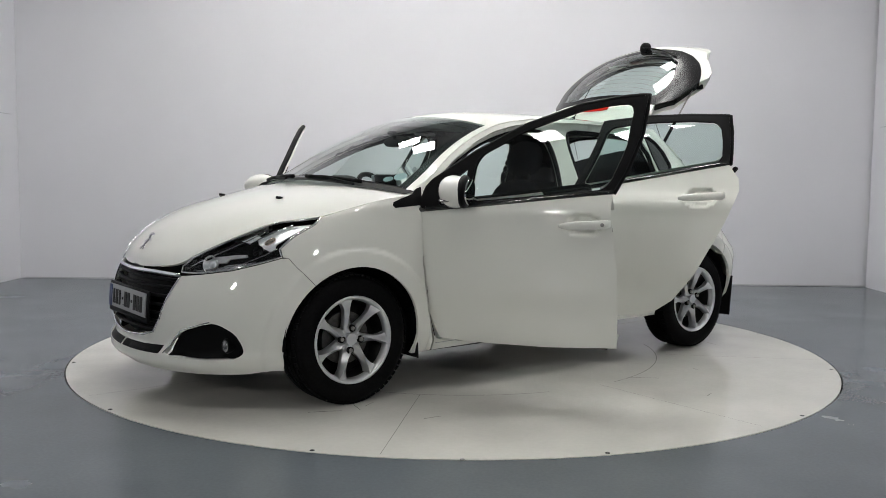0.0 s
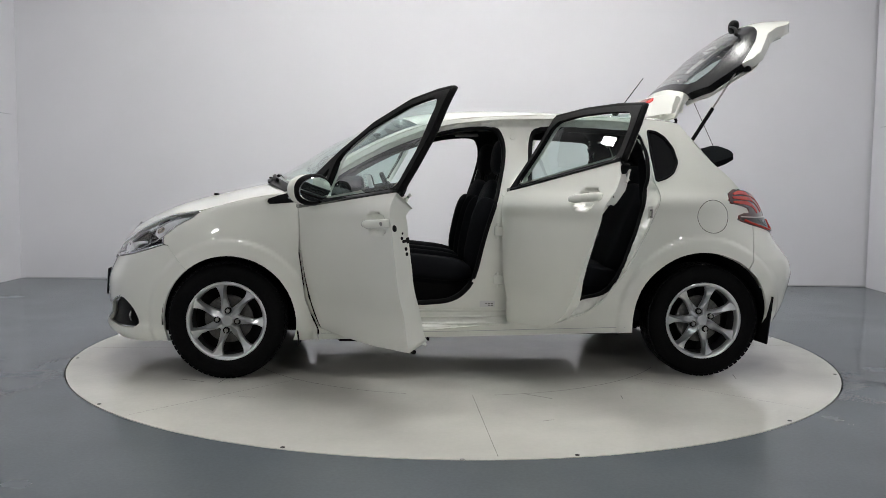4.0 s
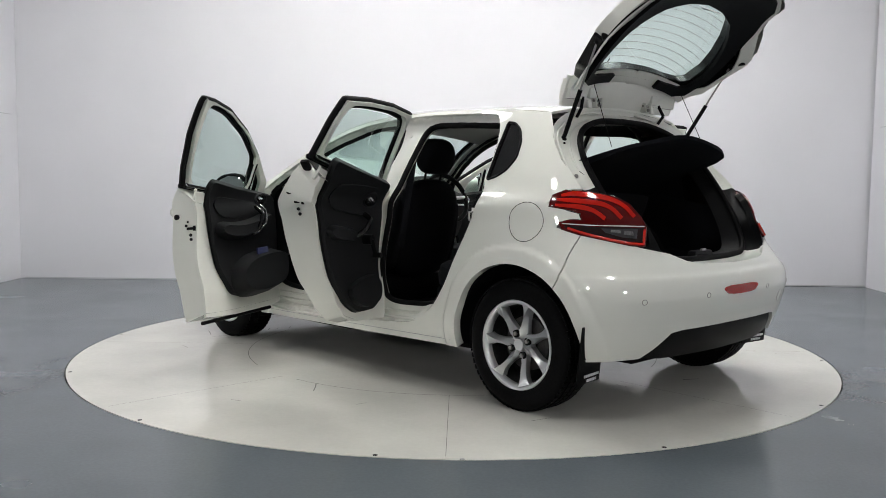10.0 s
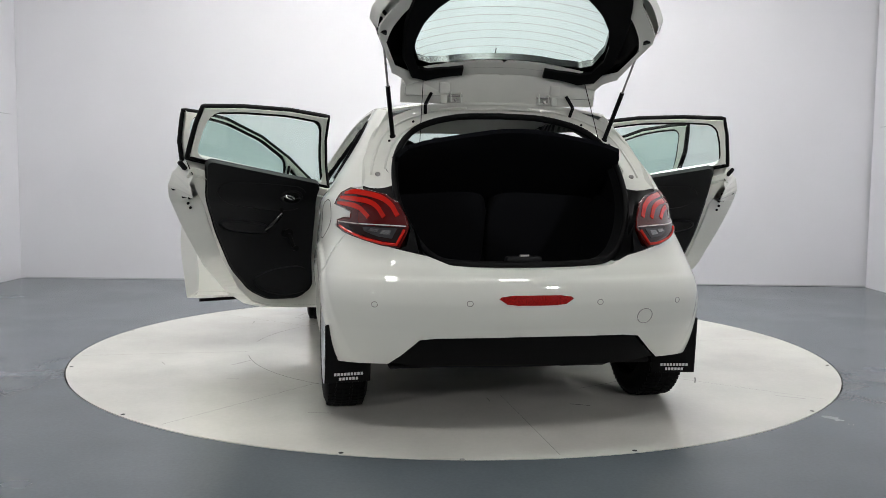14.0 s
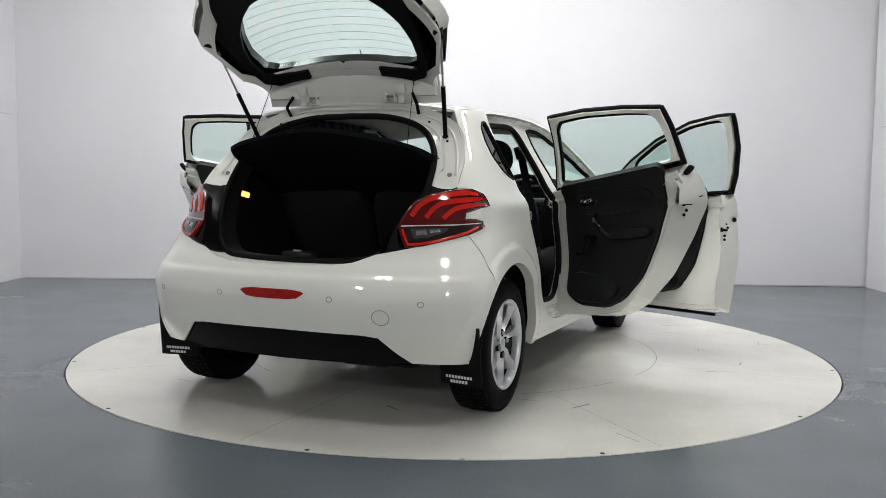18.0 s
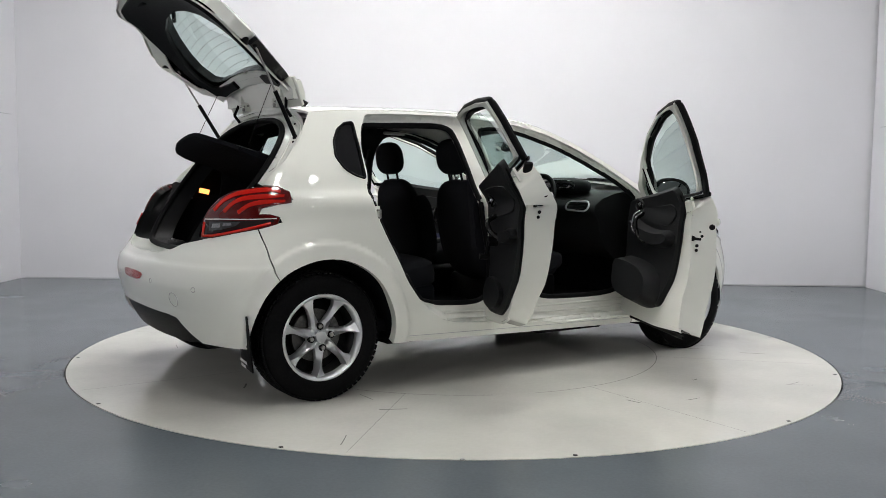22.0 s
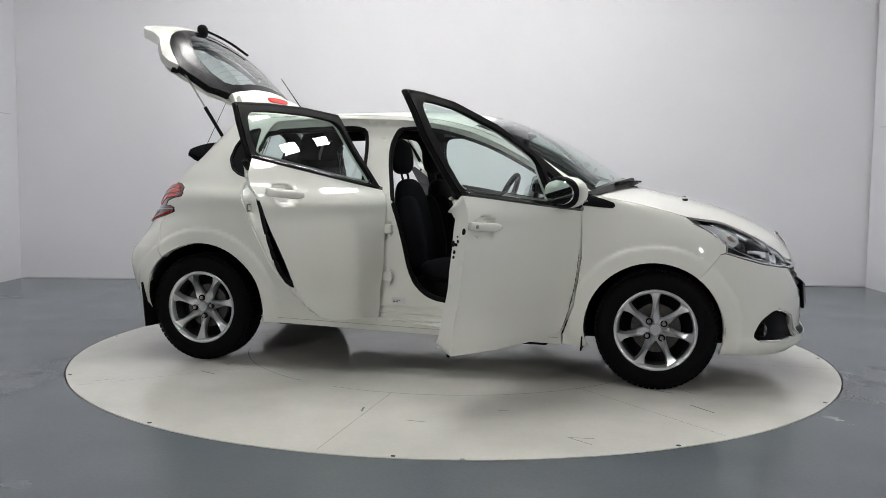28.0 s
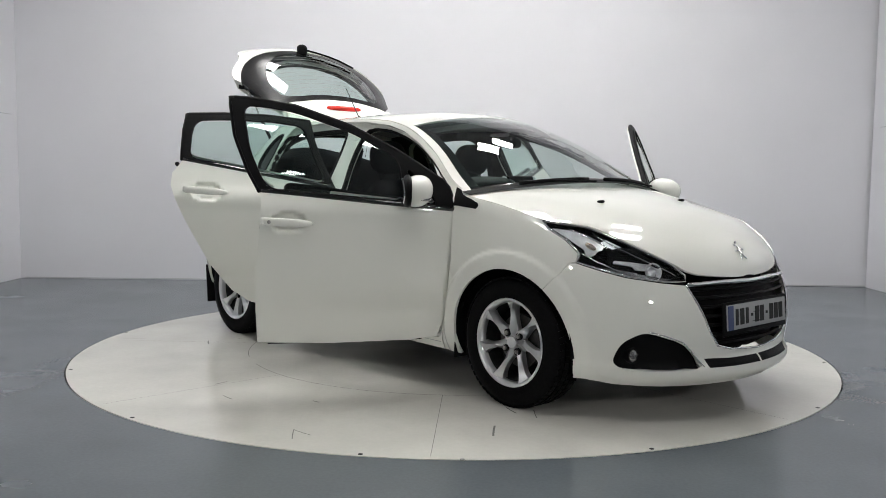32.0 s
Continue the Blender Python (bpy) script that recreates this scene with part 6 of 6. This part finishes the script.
# ---- cabin ----
def seat(y, tilt=12):
    s = new("front_seat")
    s.parent = CAR
    tagged(s, "dark cloth front seat with headrest")
    x0 = 0.135
    bm = bmesh.new()
    blob(bm, (0.50, 0.50, 0.15), pose(x0 + 0.06, y, 0.53, 0, -6), 4)
    part("cushion", bm, CLOTH, s)
    for k in (1, -1):
        bm = bmesh.new()
        blob(bm, (0.46, 0.10, 0.13), pose(x0 + 0.06, y + k * 0.22, 0.56, 0, -6), 3)
        part("cushion_bolster", bm, CLOTH, s)
    bm = bmesh.new()
    box(bm, (0.46, 0.46, 0.18), pose(x0 + 0.02, y, 0.41), 0.03)
    part("base", bm, BLACK, s, "black seat base")
    bx0 = x0 - 0.19
    bm = bmesh.new()
    blob(bm, (0.13, 0.46, 0.58), pose(bx0 - 0.068, y, 0.765, 0, -tilt), 3.0, 28, 18)
    part("backrest", bm, CLOTH, s)
    for k in (1, -1):
        bm = bmesh.new()
        blob(bm, (0.15, 0.09, 0.42), pose(bx0 - 0.030, y + k * 0.205, 0.745, 0, -tilt), 3)
        part("back_bolster", bm, CLOTH, s)
    bm = bmesh.new()
    blob(bm, (0.11, 0.265, 0.205), pose(bx0 - 0.165, y, 1.178, 0, -tilt + 4), 2.7, 24, 14)
    for v in bm.verts:
        v.co.y = y + (v.co.y - y) * (1.0 - 0.9 * max(0.0, v.co.z - 1.19))
    part("headrest", bm, CLOTH, s)
    for k in (1, -1):
        bm = bmesh.new()
        rod(bm, (bx0 - 0.125, y + k * 0.06, 1.00), (bx0 - 0.155, y + k * 0.06, 1.12), 0.007)
        part("headrest_post", bm, BLACK, s)


for y in (0.355, -0.355):
    seat(y)
bench = tagged(new("rear_bench"), "dark cloth rear bench with three headrests")
bench.parent = CAR
bm = bmesh.new()
blob(bm, (0.48, 1.22, 0.17), pose(-0.66, 0, 0.52, 0, -8), 5, 32)
part("cushion", bm, CLOTH, bench)
bm = bmesh.new()
box(bm, (0.40, 1.20, 0.16), pose(-0.68, 0, 0.41), 0.03)
part("base", bm, CARPET, bench)
for y, w in ((0.30, 0.60), (-0.30, 0.60)):
    bm = bmesh.new()
    blob(bm, (0.14, w, 0.56), pose(-0.915, y, 0.77, 0, -22), 4.5, 28, 14)
    part("backrest", bm, CLOTH, bench)
for y in (0.32, -0.32):
    bm = bmesh.new()
    blob(bm, (0.085, 0.24, 0.13), pose(-1.01, y, 1.075, 0, -18), 2.8)
    part("headrest", bm, CLOTH, bench)

dash = tagged(new("dashboard"), "dark moulded dashboard with silver vents and a screen")
dash.parent = CAR
prof = [(0.90, 0.985), (0.80, 1.000), (0.70, 0.985), (0.60, 0.955), (0.545, 0.915), (0.535, 0.87), (0.57, 0.82), (0.59, 0.74), (0.63, 0.66), (0.70, 0.60), (0.90, 0.55)]
bm = bmesh.new()
rows_ = []
for k in np.linspace(-1, 1, 15):
    rows_.append([bm.verts.new((x + 0.03 * k * k, 0.70 * k, z - 0.012 * k * k)) for x, z in prof])
for a, b in zip(rows_, rows_[1:]):
    for j in range(len(prof) - 1):
        bm.faces.new((a[j], a[j + 1], b[j + 1], b[j]))
bm.faces.new(rows_[0])
bm.faces.new(rows_[-1][::-1])
part("panel", bm, TRIM, dash, "dark soft dashboard moulding", sharp=50)
for y in (0.585, -0.585, 0.085, -0.085):
    wide, high = (0.175, 0.062) if abs(y) > 0.3 else (0.10, 0.05)
    vm = pose(0.548, y, 0.895 if abs(y) > 0.3 else 0.885, 0, 12)
    lean = 0.022 * (1 if y > 0 else -1)
    loop = rounded([(-wide / 2 + lean, high / 2), (wide / 2, high / 2 * 0.8), (wide / 2 - lean, -high / 2 * 0.8), (-wide / 2, -high / 2)], 0.02, reach=0.02)
    vent = tube("vent", [(vm @ Vector((-0.012, a, b)))[:] for a, b in loop], 0.0055, ALLOY, dash, "silver-rimmed air vent", closed=True, seg=8)
    bm = bmesh.new()
    blob(bm, (0.02, wide * 0.94, high * 0.92), vm, 3.5, 20, 8)
    part("vent_back", bm, GAP, vent, "black back of the vent")
    for k in (-0.3, 0.0, 0.3):
        bm = bmesh.new()
        box(bm, (0.016, wide * 0.80, 0.004), vm @ pose(-0.012, 0, high * k, 0, 20), 0.001)
        part("vent_slat", bm, BLACK, vent)
bm = bmesh.new()
box(bm, (0.025, 0.235, 0.135), pose(0.525, 0.0, 1.008, 0, 14), 0.010)
part("screen_frame", bm, BLACK, dash, "black screen housing")
for y in (0.125, -0.125):
    bm = bmesh.new()
    box(bm, (0.03, 0.014, 0.15), pose(0.528, y, 0.998, 0, 16), 0.005)
    part("screen_bar", bm, ALLOY, dash, "silver bar beside the screen")
bm = bmesh.new()
box(bm, (0.008, 0.195, 0.112), pose(0.511, 0.0, 1.006, 0, 14), 0.003)
part("screen", bm, GLOSS_BLACK, dash, "dark switched-off screen")
for z in (0.842, 0.812):
    for y in (-0.06, -0.02, 0.02, 0.06):
        bm = bmesh.new()
        box(bm, (0.012, 0.032, 0.020), pose(0.532, y, z, 0, -8), 0.004)
        part("switch", bm, GLOSS_BLACK, dash, "gloss black switch")
bm = bmesh.new()
blob(bm, (0.16, 0.36, 0.10), pose(0.66, -0.355, 1.015, 0, 8), 3, 24, 12)
part("instrument_hood", bm, TRIM, dash, "dark instrument hood")
bm = bmesh.new()
blob(bm, (0.03, 0.30, 0.075), pose(0.588, -0.355, 1.018, 0, 8), 3, 24, 10)
part("instruments", bm, GLOSS_BLACK, dash, "dark instrument glass")
bm = bmesh.new()
box(bm, (0.10, 0.22, 0.26), pose(0.57, 0.0, 0.74, 0, -12), 0.02)
box(bm, (0.75, 0.19, 0.16), pose(0.22, 0, 0.44), 0.04)
part("centre_console", bm, BLACK, dash, "black centre console")
for y in (-0.05, 0.0, 0.05):
    bm = bmesh.new()
    rod(bm, (0.52, y, 0.74), (0.495, y, 0.735), 0.02, 0.017)
    part("control_knob", bm, ALLOY, dash, "silver heater knob")
bm = bmesh.new()
rod(bm, (0.33, 0, 0.50), (0.35, 0, 0.64), 0.012)
bmesh.ops.create_uvsphere(bm, u_segments=18, v_segments=12, radius=0.032, matrix=pose(0.35, 0, 0.66))
part("gear_lever", bm, CHROME, dash, "chrome-topped gear lever")
# steering wheel, on the right
sw = tagged(new("steering_wheel"), "black leather steering wheel with silver spokes")
sw.parent = CAR
sm = pose(0.40, -0.335, 0.925, 0, 66, 180)
a = np.linspace(0, 2 * math.pi, 48, endpoint=False)
tube("rim", [(sm @ Vector((0.165 * math.sin(t), 0.175 * math.cos(t), 0)))[:] for t in a], 0.016, BLACK, sw, closed=True, seg=10)
bm = bmesh.new()
blob(bm, (0.13, 0.15, 0.06), sm @ pose(0, 0, -0.02), 2.8)
part("airbag_cover", bm, BLACK, sw)
for d in ((0, 1), (0, -1), (1, 0.25), (1, -0.25)):
    p = Vector((d[0] * 0.155, d[1] * 0.165, 0))
    bm = bmesh.new()
    rod(bm, sm @ (p * 0.3 + Vector((0, 0, -0.015))), sm @ p, 0.012)
    part("spoke", bm, ALLOY, sw, "silver spoke")
bm = bmesh.new()
rod(bm, sm @ Vector((0, 0, -0.03)), (0.62, -0.335, 0.83), 0.04)
part("column", bm, BLACK, sw, "black steering column")
bm = bmesh.new()
blob(bm, (0.03, 0.22, 0.065), pose(0.465, 0.0, 1.265, 0, -10, 8), 3)
mir = part("inside_mirror", bm, BLACK, CAR, "black inside mirror")
bm = bmesh.new()
rod(bm, (0.48, 0, 1.28), (0.50, 0, 1.315), 0.012)
blob(bm, (0.05, 0.06, 0.025), pose(0.50, 0, 1.315), 2.5)
part("mirror_stem", bm, BLACK, mir)
bm = bmesh.new()
box(bm, (0.003, 0.20, 0.052), pose(0.4485, 0.0, 1.263, 0, -10, 8), 0.001)
part("mirror_glass", bm, MIRROR, mir)
for sgn in (1, -1):
    bm = bmesh.new()
    box(bm, (0.16, 0.03, 0.02), pose(-0.10, sgn * 0.50, 1.345, sgn * 20), 0.008)
    part("grab_handle", bm, HEADLINER, CAR, "grey grab handle")
    bm = bmesh.new()
    box(bm, (0.006, 0.045, 0.56), pose(-0.270, sgn * 0.610, 0.95, sgn * 14, 4), 0.002)
    part("seat_belt", bm, CLOTH, CAR, "black seat belt")
    bm = bmesh.new()
    box(bm, (0.02, 0.03, 0.07), pose(-0.270, sgn * 0.535, 1.20, sgn * 18), 0.005)
    part("belt_anchor", bm, BLACK, CAR, "black belt anchor")
    # paper label, round plug and dimple on the middle pillar
    y = float(rebate(at_x(-0.10, 0.388), 0.388)[1]) + 0.002
    bm = bmesh.new()
    box(bm, (0.080, 0.0015, 0.034), pose(-0.10, sgn * y, 0.388, -sgn * 6))
    part("pillar_label", bm, PRINT, CAR, "pale paper label on the pillar", smooth=False)
    bm = bmesh.new()
    for k in range(3):
        for i in range(4 - k):
            box(bm, (0.011, 0.001, 0.004), pose(-0.125 + 0.015 * i, sgn * (y + 0.0012), 0.398 - 0.009 * k, -sgn * 6))
    part("label_bars", bm, INK, CAR, "dark bars on the label", smooth=False)
    for x, z, r in ((-0.252, 1.285, 0.017), (-0.190, 0.975, 0.022), (-0.215, 0.60, 0.012)):
        q = rebate(at_x(x, z), z)
        e = np.array(inner(at_x(x, z + 0.01), z + 0.01)) - np.array(inner(at_x(x, z - 0.01), z - 0.01))
        n = Vector((0, e[2], -e[1])).normalized()
        c = Vector(q.tolist())
        flip = Matrix.Diagonal((1, sgn, 1, 1))
        bm = bmesh.new()
        rod(bm, flip @ (c - n * 0.002), flip @ (c + n * 0.003), r, r * 0.8, 24)
        part("pillar_plug", bm, JAMB, CAR, "white painted plug in the pillar")

# ---- marks on the turntable ----
random.seed(4)


def mark(name, pts, width, label):
    """A thin flat line on the table."""
    p = np.asarray(pts, float)
    d = np.gradient(p, axis=0)
    n = np.stack([-d[:, 1], d[:, 0]], 1) / (np.linalg.norm(d, axis=1, keepdims=True) + 1e-9)
    a, b = p + n * width / 2, p - n * width / 2
    k = len(p)
    v = [(*q, 0.0012) for q in a] + [(*q, 0.0012) for q in b]
    f = [(i, i + 1, k + i + 1, k + i) for i in range(k - 1)]
    return mk(name, v, f, MARK, turntable, label, smooth=False)


MARK = material("dark_joint", (0.10, 0.098, 0.09), 0.6)
for a0, a1 in ((20, 75), (95, 150), (200, 245), (255, 340)):
    t = np.radians(np.linspace(a0, a1, 40))
    mark("plate_joint", np.stack([1.25 * np.cos(t), 1.25 * np.sin(t)], 1), 0.004, "fine round joint between the table plates")
for a in (0, 45, 90, 135, 180, 225, 270, 315):
    c, s = math.cos(radians(a)), math.sin(radians(a))
    r = np.linspace(1.25, 2.2, 12)
    mark("plate_joint", np.stack([r * c, r * s], 1), 0.0022, "fine radial joint between the table plates")
for i in range(26):
    r, a, l, b = random.uniform(1.3, 2.1), random.uniform(0, 6.283), random.uniform(0.04, 0.16), random.uniform(0, 3.14)
    x, y = r * math.cos(a), r * math.sin(a)
    t = np.linspace(-0.5, 0.5, 6)
    mark("scuff", np.stack([x + t * l * math.cos(b), y + t * l * math.sin(b) + 0.01 * t * t], 1), random.uniform(0.003, 0.009), "dark scuff on the table")
for k in range(12):
    a = radians(30 * k + 8)
    bm = bmesh.new()
    rod(bm, ((RT - 0.022) * math.cos(a), (RT - 0.022) * math.sin(a), -0.002), ((RT - 0.022) * math.cos(a), (RT - 0.022) * math.sin(a), 0.0012), 0.010)
    part("bolt", bm, BLACK, turntable, "small dark bolt at the rim")
bm = bmesh.new()
bmesh.ops.create_cone(bm, cap_ends=True, segments=120, radius1=RT + 0.02, radius2=RT + 0.02, depth=0.01, matrix=pose(0, 0, -0.048))
tagged(part("table_pit", bm, GAP, None, smooth=False), "dark pit below the turntable edge", "pit", kind="structure")


def motions():
    rows, rows2 = [], []
    for t, a in TURN:
        rows.append((t, pose(0, 0, 0, 0, 0, a) @ pose(-0.020, 0.026, 0)))
        rows2.append((t, pose(0, 0, 0, 0, 0, a)))
    walk(CAR, rows)
    walk(turntable, rows2)


motions()
